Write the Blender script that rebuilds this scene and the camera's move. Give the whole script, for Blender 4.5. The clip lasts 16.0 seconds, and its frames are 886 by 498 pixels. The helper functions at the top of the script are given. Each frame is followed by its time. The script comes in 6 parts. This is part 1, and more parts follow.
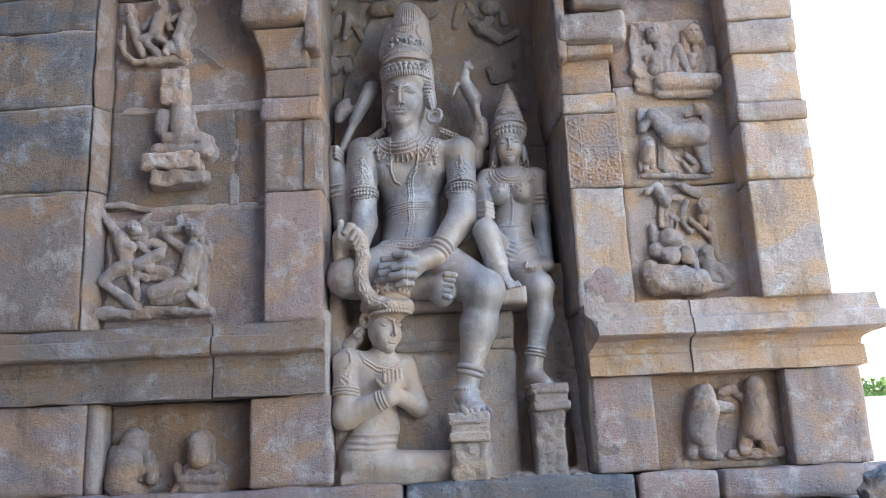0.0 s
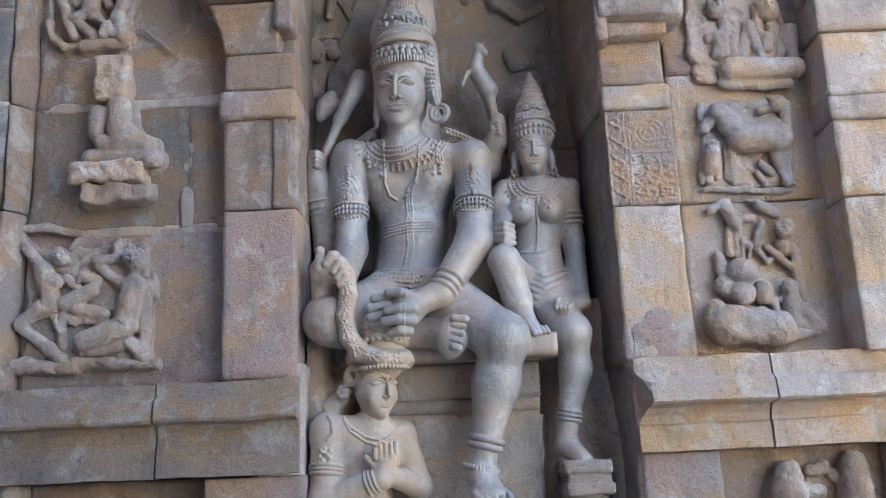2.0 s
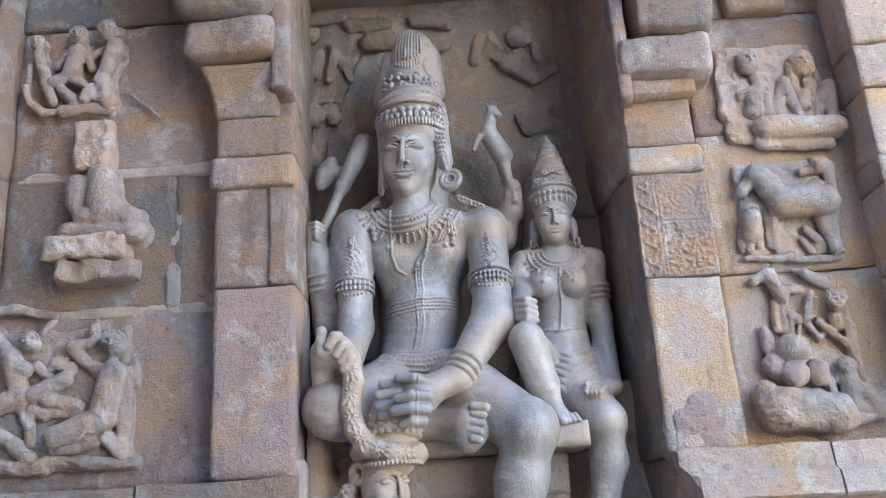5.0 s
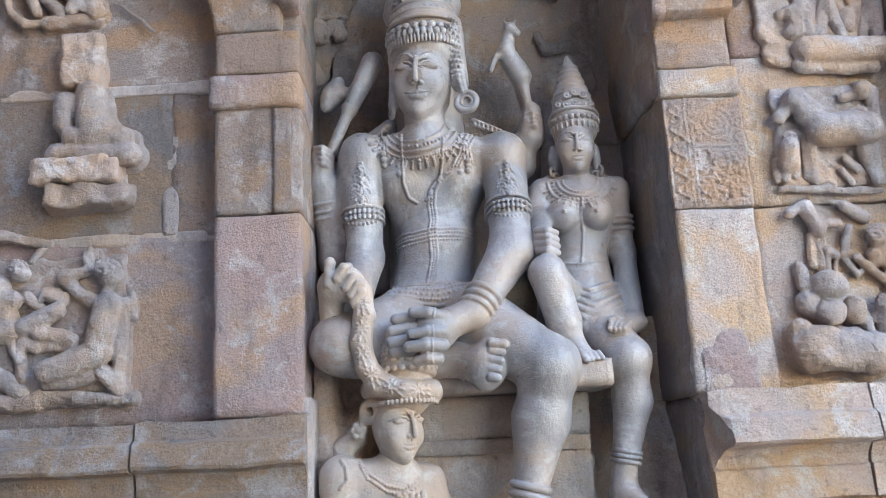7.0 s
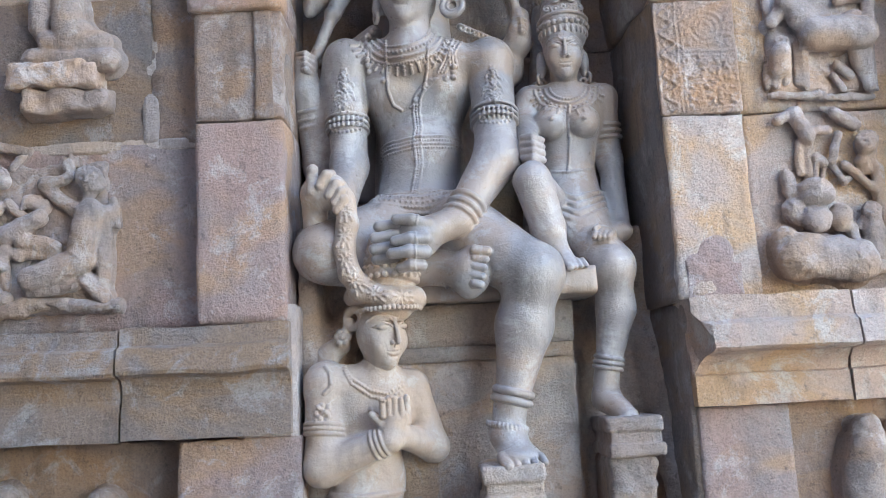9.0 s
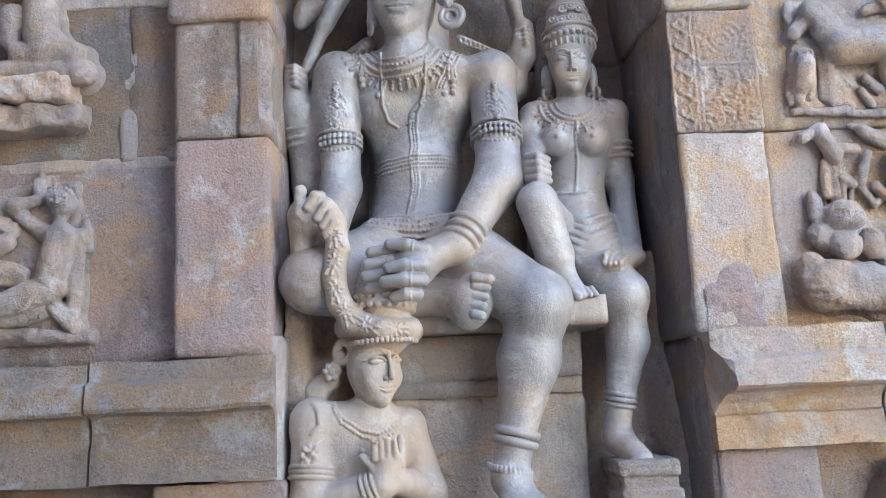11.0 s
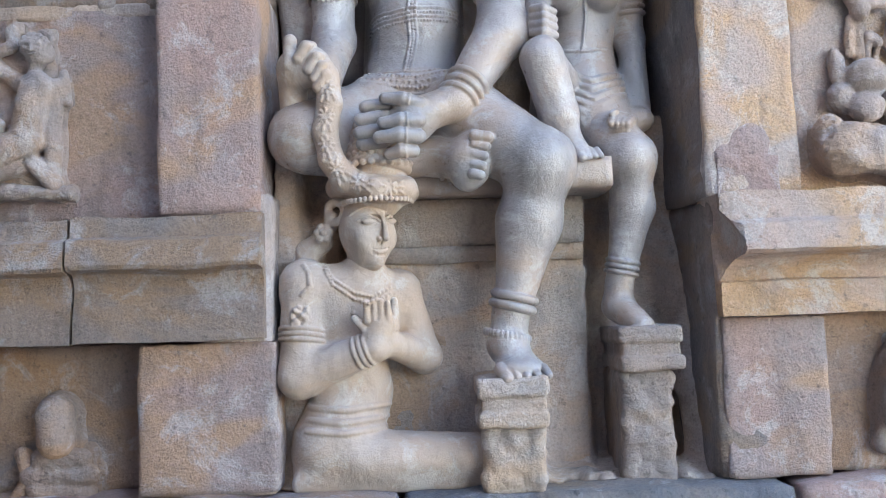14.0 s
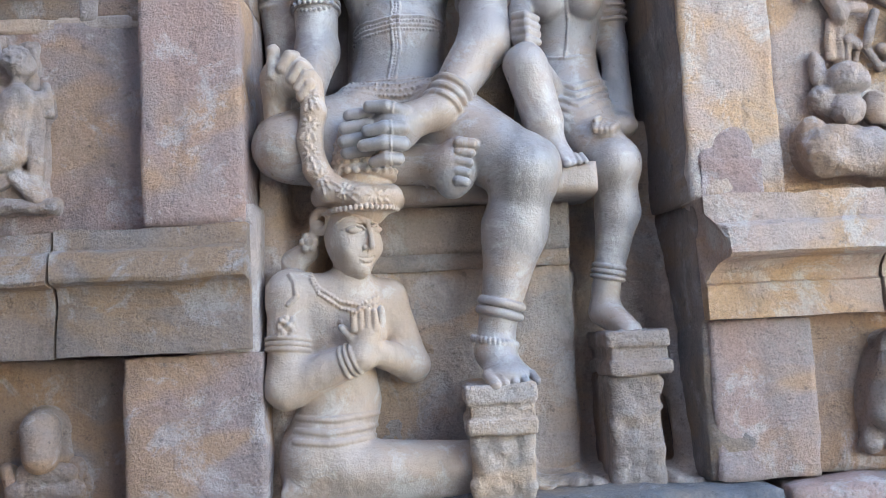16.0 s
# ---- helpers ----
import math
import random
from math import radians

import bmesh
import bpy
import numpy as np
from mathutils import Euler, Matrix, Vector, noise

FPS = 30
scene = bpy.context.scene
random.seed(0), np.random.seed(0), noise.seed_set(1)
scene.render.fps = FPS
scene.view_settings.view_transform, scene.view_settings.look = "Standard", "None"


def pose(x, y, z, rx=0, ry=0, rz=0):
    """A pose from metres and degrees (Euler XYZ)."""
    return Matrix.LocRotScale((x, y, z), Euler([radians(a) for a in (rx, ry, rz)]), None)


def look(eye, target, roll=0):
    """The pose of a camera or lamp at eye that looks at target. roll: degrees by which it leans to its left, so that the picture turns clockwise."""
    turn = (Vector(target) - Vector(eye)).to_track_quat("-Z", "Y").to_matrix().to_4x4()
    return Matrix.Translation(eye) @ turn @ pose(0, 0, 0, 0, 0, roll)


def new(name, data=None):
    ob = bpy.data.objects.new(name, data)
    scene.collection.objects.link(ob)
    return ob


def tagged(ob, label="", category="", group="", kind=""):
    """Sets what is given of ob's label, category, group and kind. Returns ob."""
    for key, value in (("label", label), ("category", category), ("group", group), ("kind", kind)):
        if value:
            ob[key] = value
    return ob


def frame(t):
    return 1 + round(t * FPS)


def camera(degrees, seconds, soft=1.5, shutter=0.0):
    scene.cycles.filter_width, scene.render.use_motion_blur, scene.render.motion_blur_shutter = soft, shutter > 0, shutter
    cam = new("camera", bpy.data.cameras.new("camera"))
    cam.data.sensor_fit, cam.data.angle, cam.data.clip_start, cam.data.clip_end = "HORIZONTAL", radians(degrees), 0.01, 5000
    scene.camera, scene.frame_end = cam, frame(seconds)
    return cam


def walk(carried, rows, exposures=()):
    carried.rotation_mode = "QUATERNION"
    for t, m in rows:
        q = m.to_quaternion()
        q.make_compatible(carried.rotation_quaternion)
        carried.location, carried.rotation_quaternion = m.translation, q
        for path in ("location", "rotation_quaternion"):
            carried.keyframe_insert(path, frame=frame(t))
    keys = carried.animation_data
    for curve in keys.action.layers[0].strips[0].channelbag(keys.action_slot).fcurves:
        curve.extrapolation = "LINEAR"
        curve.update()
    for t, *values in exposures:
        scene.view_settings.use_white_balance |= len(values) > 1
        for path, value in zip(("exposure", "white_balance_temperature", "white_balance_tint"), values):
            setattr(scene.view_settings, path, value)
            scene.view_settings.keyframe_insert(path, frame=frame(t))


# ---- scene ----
cam = camera(52.4, 16.0, 0.9)
PATH = [
    (0, (0.592, -3.854, -0.017), (0.564, -1.92, 0.49), -2.5),
    (0.5, (0.589, -3.866, 0.0), (0.559, -1.93, 0.501), -2.3),
    (1, (0.586, -3.868, -0.002), (0.55, -1.934, 0.508), -2.4),
    (1.5, (0.542, -3.545, 0.134), (0.527, -1.608, 0.63), -2.7),
    (2, (0.592, -3.059, 0.377), (0.544, -1.117, 0.85), -2.5),
    (2.5, (0.58, -3.069, 0.404), (0.535, -1.137, 0.919), -2.5),
    (3, (0.575, -3.074, 0.4), (0.529, -1.157, 0.968), -2.6),
    (3.5, (0.57, -3.078, 0.397), (0.522, -1.172, 1.001), -2.7),
    (6, (0.449, -2.587, 0.515), (0.456, -0.692, 1.154), -3.6),
    (6.5, (0.429, -2.589, 0.527), (0.437, -0.683, 1.132), -3.3),
    (7, (0.423, -2.59, 0.507), (0.421, -0.651, 0.997), -3.0),
    (7.5, (0.412, -2.56, 0.458), (0.411, -0.606, 0.883), -3.0),
    (8, (0.409, -2.547, 0.434), (0.414, -0.582, 0.808), -2.9),
    (8.5, (0.435, -2.546, 0.426), (0.433, -0.576, 0.769), -2.8),
    (9, (0.467, -2.561, 0.461), (0.457, -0.588, 0.786), -2.9),
    (9.5, (0.472, -2.553, 0.446), (0.471, -0.59, 0.827), -3.2),
    (12, (0.488, -2.266, 0.551), (0.461, -0.292, 0.867), -2.5),
    (12.5, (0.473, -2.257, 0.505), (0.445, -0.272, 0.751), -2.3),
    (13, (0.468, -2.249, 0.469), (0.44, -0.258, 0.661), -1.8),
    (13.5, (0.469, -2.245, 0.43), (0.448, -0.252, 0.6), -1.6),
    (14, (0.479, -2.246, 0.42), (0.459, -0.252, 0.572), -1.9),
    (14.5, (0.491, -2.244, 0.422), (0.469, -0.25, 0.569), -2.2),
    (15, (0.49, -2.246, 0.399), (0.474, -0.254, 0.574), -2.6),
    (15.5, (0.486, -2.245, 0.407), (0.482, -0.253, 0.58), -2.7),
    (16, (0.484, -2.242, 0.407), (0.491, -0.25, 0.586), -2.8),
]
walk(cam, [(t, look(e, g, r)) for t, e, g, r in PATH], [(0, 3.08, 6800, 13), (3.5, 3.18, 6800, 13), (6, 3.5, 6900, 13), (16, 3.5, 6900, 13)])

# ---- light ----
SUN_AZ, SUN_EL = radians(-20), radians(50)        # the sun stands behind the tower
world = bpy.data.worlds.new("sky")
scene.world = world
world.use_nodes = True
wn = world.node_tree.nodes
sky = wn.new("ShaderNodeTexSky")
sky.sky_type, sky.sun_disc = "NISHITA", False
sky.sun_elevation, sky.sun_rotation = SUN_EL, SUN_AZ
sky.dust_density, sky.air_density = 0.4, 1.4
wn["Background"].inputs[1].default_value = 0.15
world.node_tree.links.new(sky.outputs[0], wn["Background"].inputs[0])
sun = new("sun", bpy.data.lights.new("sun", "SUN"))
sun.data.energy, sun.data.angle, sun.data.color = 3.2, radians(0.5), (1.0, 0.94, 0.85)
sun.matrix_world = look((0, 0, 0), (-math.sin(SUN_AZ) * math.cos(SUN_EL), -math.cos(SUN_AZ) * math.cos(SUN_EL), -math.sin(SUN_EL)))


# ---- materials ----
def stone_mat(name, base, alt, patch, pale, grain=1.0, rough=0.85, patch_amt=0.6, scale=1.0, dark=0.5, spec=0.25):
    """Weathered stone: two-tone mottling, coloured patches, pale lichen, stains, coarse and fine grain, pitted relief."""
    m = bpy.data.materials.new(name)
    m.use_nodes = True
    nt = m.node_tree
    N, L = nt.nodes, nt.links.new
    bsdf = N["Principled BSDF"]
    bsdf.inputs["Specular IOR Level"].default_value = spec
    geo = N.new("ShaderNodeNewGeometry")
    info = N.new("ShaderNodeObjectInfo")
    # every stone is cut from another place of the pattern
    shift = N.new("ShaderNodeVectorMath")
    shift.operation = "MULTIPLY_ADD"
    comb = N.new("ShaderNodeCombineXYZ")
    for k in range(3):
        L(info.outputs["Random"], comb.inputs[k])
    L(comb.outputs[0], shift.inputs[0])
    shift.inputs[1].default_value = (31.0, 17.0, 23.0)
    L(geo.outputs["Position"], shift.inputs[2])

    def tex(s, detail, rough_=0.6, dist=0.0, off=(0, 0, 0), squash=(1, 1, 1)):
        mp = N.new("ShaderNodeVectorMath")
        mp.operation = "MULTIPLY_ADD"
        mp.inputs[1].default_value = squash
        mp.inputs[2].default_value = off
        L(shift.outputs[0], mp.inputs[0])
        t = N.new("ShaderNodeTexNoise")
        t.inputs["Scale"].default_value, t.inputs["Detail"].default_value = s * scale, detail
        t.inputs["Roughness"].default_value, t.inputs["Distortion"].default_value = rough_, dist
        L(mp.outputs[0], t.inputs["Vector"])
        return t.outputs["Fac"]

    def ramp(fac, a, b, c=0.0, d=1.0):
        r = N.new("ShaderNodeMapRange")
        for k, v in enumerate((a, b, c, d)):
            r.inputs[1 + k].default_value = v
        L(fac, r.inputs[0])
        return r.outputs[0]

    def mix(fac, a, b):
        x = N.new("ShaderNodeMix")
        x.data_type = "RGBA"
        L(fac, x.inputs[0])
        for sock, v in ((x.inputs[6], a), (x.inputs[7], b)):
            if isinstance(v, tuple):
                sock.default_value = (*v, 1)
            else:
                L(v, sock)
        return x.outputs[2]

    dk = tuple(v * 0.34 for v in alt)
    col = mix(ramp(tex(2.6, 5, 0.62, 0.3), 0.40, 0.60), base, alt)
    col = mix(ramp(tex(2.6, 3, 0.5, 0.8, (7, 3, 1), (1, 1, 1.8)), 0.48, 0.60, 0, patch_amt), col, patch)
    col = mix(ramp(tex(6.5, 7, 0.72, 0.5, (1, 9, 4)), 0.53, 0.63, 0, 0.8), col, pale)
    # each stone has its own tone
    hsv = N.new("ShaderNodeHueSaturation")
    L(ramp(info.outputs["Random"], 0, 1, 0.86, 1.14), hsv.inputs["Value"])
    L(col, hsv.inputs["Color"])
    col = hsv.outputs[0]
    # dark stains that run down, lichen spots and grain
    col = mix(ramp(tex(4.5, 5, 0.65, 0.3, (3, 3, 3), (1.6, 1.6, 0.5)), 0.53, 0.68, 0, dark), col, dk)
    spots = tex(34, 4, 0.7, 0.0, (5, 1, 2))
    col = mix(ramp(spots, 0.60, 0.70, 0, 0.55 * grain), col, dk)
    fine = tex(150, 3, 0.75)
    mid = tex(48, 6, 0.72)
    col = mix(ramp(fine, 0.46, 0.70, 0, 0.36 * grain), col, dk)
    col = mix(ramp(mid, 0.52, 0.74, 0, 0.36 * grain), col, tuple(min(0.8, v * 1.45) for v in base))
    L(col, bsdf.inputs["Base Color"])
    L(ramp(mid, 0.35, 0.7, rough - 0.08, min(1, rough + 0.1)), bsdf.inputs["Roughness"])
    last = None
    for h, strength, dist in ((tex(13, 4, 0.6), 0.8, 0.024), (mid, 1.0, 0.013), (fine, 1.0, 0.006)):
        b = N.new("ShaderNodeBump")
        b.inputs["Strength"].default_value, b.inputs["Distance"].default_value = min(1, strength * grain), dist
        L(h, b.inputs["Height"])
        if last:
            L(last, b.inputs["Normal"])
        last = b.outputs[0]
    L(last, bsdf.inputs["Normal"])
    return m


M_TAN = stone_mat("tan_granite", (0.390, 0.275, 0.230), (0.310, 0.265, 0.262), (0.500, 0.290, 0.161), (0.540, 0.480, 0.482))
M_PINK = stone_mat("pinkish_granite", (0.430, 0.300, 0.278), (0.350, 0.300, 0.310), (0.540, 0.330, 0.193), (0.560, 0.510, 0.535))
M_ROSE = stone_mat("pale_rose_granite", (0.55, 0.40, 0.34), (0.47, 0.40, 0.38), (0.60, 0.37, 0.20), (0.64, 0.59, 0.57), 1.0, 0.85, 0.7)
M_BROWN = stone_mat("brown_granite", (0.310, 0.235, 0.203), (0.240, 0.215, 0.219), (0.400, 0.250, 0.150), (0.420, 0.390, 0.407))
M_GREY = stone_mat("grey_weathered_granite", (0.280, 0.235, 0.214), (0.180, 0.190, 0.225), (0.420, 0.270, 0.161), (0.420, 0.420, 0.460), 1.15)
M_PALE = stone_mat("pale_mortar", (0.500, 0.410, 0.385), (0.450, 0.390, 0.385), (0.500, 0.360, 0.268), (0.580, 0.550, 0.567), 0.8)
M_CARVE = stone_mat("carved_granite", (0.450, 0.340, 0.300), (0.370, 0.320, 0.321), (0.520, 0.330, 0.203), (0.560, 0.510, 0.514), 0.8, 0.75, 0.5)
M_STATUE = stone_mat("smooth_grey_granite", (0.33, 0.29, 0.29), (0.25, 0.235, 0.248), (0.36, 0.25, 0.185), (0.44, 0.415, 0.425), 0.30, 0.34, 0.6, 1.1, 0.4, 0.7)
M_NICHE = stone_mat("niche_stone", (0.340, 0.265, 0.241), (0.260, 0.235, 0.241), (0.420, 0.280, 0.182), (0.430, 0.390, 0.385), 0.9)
M_SAND = stone_mat("sandy_ground", (0.36, 0.31, 0.24), (0.32, 0.28, 0.22), (0.27, 0.25, 0.15), (0.42, 0.38, 0.31), 0.6)
M_PLASTER = stone_mat("sunlit_plaster", (0.66, 0.60, 0.52), (0.62, 0.57, 0.50), (0.55, 0.48, 0.40), (0.70, 0.66, 0.6), 0.5)


def leaf_mat():
    m = bpy.data.materials.new("foliage")
    m.use_nodes = True
    nt = m.node_tree
    b = nt.nodes["Principled BSDF"]
    g = nt.nodes.new("ShaderNodeNewGeometry")
    r = nt.nodes.new("ShaderNodeValToRGB")
    r.color_ramp.elements[0].color, r.color_ramp.elements[1].color = (0.05, 0.11, 0.02, 1), (0.12, 0.2, 0.05, 1)
    nt.links.new(g.outputs["Random Per Island"], r.inputs[0])
    nt.links.new(r.outputs[0], b.inputs["Base Color"])
    b.inputs["Roughness"].default_value = 0.6
    return m


M_LEAF = leaf_mat()
M_BARK = stone_mat("bark", (0.16, 0.11, 0.07), (0.12, 0.09, 0.07), (0.2, 0.14, 0.08), (0.22, 0.19, 0.16))

# ---- shape helpers ----
LAT = np.random.default_rng(5).random((32, 32, 32)).astype(np.float32) * 2 - 1


def vnoise(p, scale):
    """Smooth value noise of the points p (n x 3), about -1 to 1."""
    q = np.asarray(p, np.float32) * scale + 100.37
    i = np.floor(q).astype(int)
    f = q - i
    f = f * f * (3 - 2 * f)
    i0, i1 = i % 32, (i + 1) % 32
    out = 0
    for a in (0, 1):
        for b in (0, 1):
            for c in (0, 1):
                w = (f[:, 0] if a else 1 - f[:, 0]) * (f[:, 1] if b else 1 - f[:, 1]) * (f[:, 2] if c else 1 - f[:, 2])
                out = out + w * LAT[(i1 if a else i0)[:, 0], (i1 if b else i0)[:, 1], (i1 if c else i0)[:, 2]]
    return out


def fbm(p, scale, octaves=3):
    return sum(vnoise(p, scale * 2.1 ** k) * 0.5 ** k for k in range(octaves))


def mesh_of(name, verts, faces, mat, smooth=True):
    """A mesh of quads or triangles from arrays."""
    verts, faces = np.asarray(verts, np.float32), np.asarray(faces, np.int32)
    me = bpy.data.meshes.new(name)
    n, k = faces.shape
    me.vertices.add(len(verts))
    me.vertices.foreach_set("co", verts.ravel())
    me.loops.add(n * k)
    me.loops.foreach_set("vertex_index", faces.ravel())
    me.polygons.add(n)
    me.polygons.foreach_set("loop_start", np.arange(0, n * k, k, dtype=np.int32))
    me.update(calc_edges=True)
    me.polygons.foreach_set("use_smooth", np.full(n, smooth))
    me.materials.append(mat)
    me.validate()
    return me


def put(name, me, parent=None, label=""):
    ob = new(name, me)
    if parent:
        ob.parent = parent
        ob.matrix_parent_inverse = parent.matrix_world.inverted()
    return tagged(ob, label) if label else ob


def thing(name, x, y, z, label, category, group="", kind=""):
    ob = new(name)
    ob.location = (x, y, z)
    ob.empty_display_size = 0.1
    bpy.context.view_layer.update()
    return tagged(ob, label, category, group, kind)


SEED = [0]


def block(name, x0, x1, y0, y1, z0, z1, mat, parent=None, label="", rnd=0.012, rough=0.006, res=0.03, shape=None):
    """A hewn stone with worn, uneven edges. shape(v) may reshape its points."""
    SEED[0] += 1
    lo, hi = np.array([x0, y0, z0]), np.array([x1, y1, z1])
    size = hi - lo
    n = np.clip(np.round(size / res).astype(int), 2, 40)
    n[1] = min(n[1], 6)
    index, pts, faces = {}, [], []

    def vid(i, j, k):
        key = (i, j, k)
        if key not in index:
            index[key] = len(pts)
            pts.append(key)
        return index[key]

    for ax in range(3):
        u, v = (ax + 1) % 3, (ax + 2) % 3
        for side in (0, n[ax]):
            for a in range(n[u]):
                for b in range(n[v]):
                    q = []
                    for da, db in ((0, 0), (1, 0), (1, 1), (0, 1)):
                        c = [0, 0, 0]
                        c[ax], c[u], c[v] = side, a + da, b + db
                        q.append(vid(*c))
                    faces.append(q if side else q[::-1])
    g = np.array(pts, float) / n
    # rows crowd towards the edges, so that the rounding shows
    g = 0.5 + np.sign(g - 0.5) * 0.5 * np.abs(2 * (g - 0.5)) ** 0.8
    p = lo + g * size
    r = min(rnd, size.min() * 0.45)
    core = np.clip(p, lo + r, hi - r)
    off = p - core
    ln = np.linalg.norm(off, axis=1, keepdims=True)
    nrm = off / np.maximum(ln, 1e-9)
    wear = r * (1 + 0.35 * fbm(core + SEED[0] * 0.7, 9, 2))[:, None]
    p = core + nrm * np.minimum(wear, r * 1.25)
    p += nrm * (rough * fbm(p + SEED[0] * 1.3, 7, 3))[:, None]
    if shape:
        p = shape(p)
    return put(name, mesh_of(name, p, faces, mat), parent, label)


def sweep(name, prof, path, mat, parent=None, label="", start=None, rough=0.006, step=0.03):
    """A moulding: prof holds (out, z) points from top to bottom, path the plan's corners; mitred, capped, worn."""
    prof = np.array(prof, float)
    # finer points along the profile
    fine = [prof[0]]
    for a, b in zip(prof[:-1], prof[1:]):
        m = max(1, int(np.linalg.norm(b - a) / 0.02))
        fine += [a + (b - a) * (i + 1) / m for i in range(m)]
    prof = np.array(fine)
    path = [np.array(p, float) for p in path]
    dirs = [(b - a) / np.linalg.norm(b - a) for a, b in zip(path[:-1], path[1:])]
    norm = [np.array([d[1], -d[0]]) for d in dirs]
    rings = []
    for s, d in enumerate(dirs):
        ln = np.linalg.norm(path[s + 1] - path[s])
        m = max(1, int(ln / step))
        for i in range(m + 1):
            if i == 0 and s > 0:
                continue
            c = path[s] + d * ln * i / m
            nn = norm[s]
            if i == m and s + 1 < len(dirs):
                nn = (norm[s] + norm[s + 1]) / (1 + norm[s] @ norm[s + 1])
            ring = np.column_stack([c[0] + nn[0] * prof[:, 0], c[1] + nn[1] * prof[:, 0], prof[:, 1]])
            if start is not None and s == 0:
                ring[:, 0] = np.maximum(ring[:, 0], np.interp(-prof[:, 1], [-z for z, _ in start], [x for _, x in start]) + 0.0005 * i)
            rings.append(ring)
    k = len(prof)
    p = np.concatenate(rings)
    faces = []
    for i in range(len(rings) - 1):
        for j in range(k - 1):
            faces.append((i * k + j, i * k + j + 1, (i + 1) * k + j + 1, (i + 1) * k + j))
        faces.append((i * k + k - 1, i * k, (i + 1) * k, (i + 1) * k + k - 1))
    SEED[0] += 1
    p = p + rough * np.column_stack([0 * p[:, 0], fbm(p + SEED[0], 8, 3), 0.7 * fbm(p + 5 + SEED[0], 8, 3)])
    bm = bmesh.new()
    vs = [bm.verts.new(v) for v in p]
    for f in faces:
        bm.faces.new([vs[i] for i in f])
    bm.faces.new(vs[:k][::-1])
    bm.faces.new(vs[-k:])
    bmesh.ops.recalc_face_normals(bm, faces=bm.faces)
    me = bpy.data.meshes.new(name)
    bm.to_mesh(me)
    bm.free()
    me.materials.append(mat)
    return put(name, me, parent, label)


class Clay:
    """A distance field on a grid, into which rounded forms are pressed; to_mesh() skins it."""

    def __init__(self, lo, hi, h):
        self.lo, self.h = np.array(lo, float), h
        self.n = np.ceil((np.array(hi) - self.lo) / h).astype(int) + 1
        self.f = np.full(self.n, 0.3, np.float32)

    def _put(self, lo, hi, k, dist, cut=False):
        a = np.clip(np.floor((np.array(lo) - k - 2 * self.h - self.lo) / self.h).astype(int), 0, self.n)
        b = np.clip(np.ceil((np.array(hi) + k + 2 * self.h - self.lo) / self.h).astype(int) + 1, 0, self.n)
        if (b <= a).any():
            return
        s = tuple(slice(i, j) for i, j in zip(a, b))
        ax = [(self.lo[i] + self.h * np.arange(a[i], b[i])).astype(np.float32) for i in range(3)]
        X, Y, Z = ax[0][:, None, None], ax[1][None, :, None], ax[2][None, None, :]
        d, f = dist(X, Y, Z), self.f[s]
        if cut:
            hh = np.clip(0.5 - 0.5 * (f + d) / k, 0, 1)
            self.f[s] = f * (1 - hh) - d * hh + k * hh * (1 - hh)
        else:
            hh = np.clip(0.5 + 0.5 * (f - d) / k, 0, 1)
            self.f[s] = f * (1 - hh) + d * hh - k * hh * (1 - hh)

    def rod(self, a, b, ra, rb=None, k=0.02, cut=False, flat=1.0):
        """A tapered rod with round ends; flat < 1 squeezes it front to back."""
        rb = ra if rb is None else rb
        a, b = np.array(a, float), np.array(b, float)
        ba = b - a
        ba[1] /= flat
        l2 = max(ba @ ba, 1e-9)
        r = max(ra, rb)

        def dist(X, Y, Z):
            x, y, z = X - a[0], (Y - a[1]) / flat, Z - a[2]
            t = np.clip((x * ba[0] + y * ba[1] + z * ba[2]) / l2, 0, 1)
            return (np.sqrt((x - t * ba[0]) ** 2 + (y - t * ba[1]) ** 2 + (z - t * ba[2]) ** 2) - (ra + (rb - ra) * t)) * min(1, flat)
        self._put(np.minimum(a, b) - r, np.maximum(a, b) + r, k, dist, cut)
        return self

    def egg(self, c, r, k=0.02, turn=None, cut=False):
        c, r = np.array(c, float), np.array(r if hasattr(r, "__len__") else (r, r, r), float)
        R = np.eye(3) if turn is None else np.array(Euler([radians(v) for v in turn]).to_matrix()).T

        def dist(X, Y, Z):
            x, y, z = X - c[0], Y - c[1], Z - c[2]
            if turn is not None:
                x, y, z = (R[i, 0] * x + R[i, 1] * y + R[i, 2] * z for i in range(3))
            k0 = np.sqrt((x / r[0]) ** 2 + (y / r[1]) ** 2 + (z / r[2]) ** 2)
            k1 = np.sqrt((x / r[0] ** 2) ** 2 + (y / r[1] ** 2) ** 2 + (z / r[2] ** 2) ** 2)
            return k0 * (k0 - 1) / np.maximum(k1, 1e-6)
        e = r if turn is None else np.full(3, r.max())
        self._put(c - e, c + e, k, dist, cut)
        return self

    def slab(self, lo, hi, rnd=0.01, k=0.01, cut=False):
        lo, hi = np.array(lo, float), np.array(hi, float)
        c, hf = (lo + hi) / 2, (hi - lo) / 2 - rnd

        def dist(X, Y, Z):
            x, y, z = np.abs(X - c[0]) - hf[0], np.abs(Y - c[1]) - hf[1], np.abs(Z - c[2]) - hf[2]
            return np.sqrt(np.maximum(x, 0) ** 2 + np.maximum(y, 0) ** 2 + np.maximum(z, 0) ** 2) + np.minimum(np.maximum(np.maximum(x, y), z), 0) - rnd
        self._put(lo, hi, k, dist, cut)
        return self

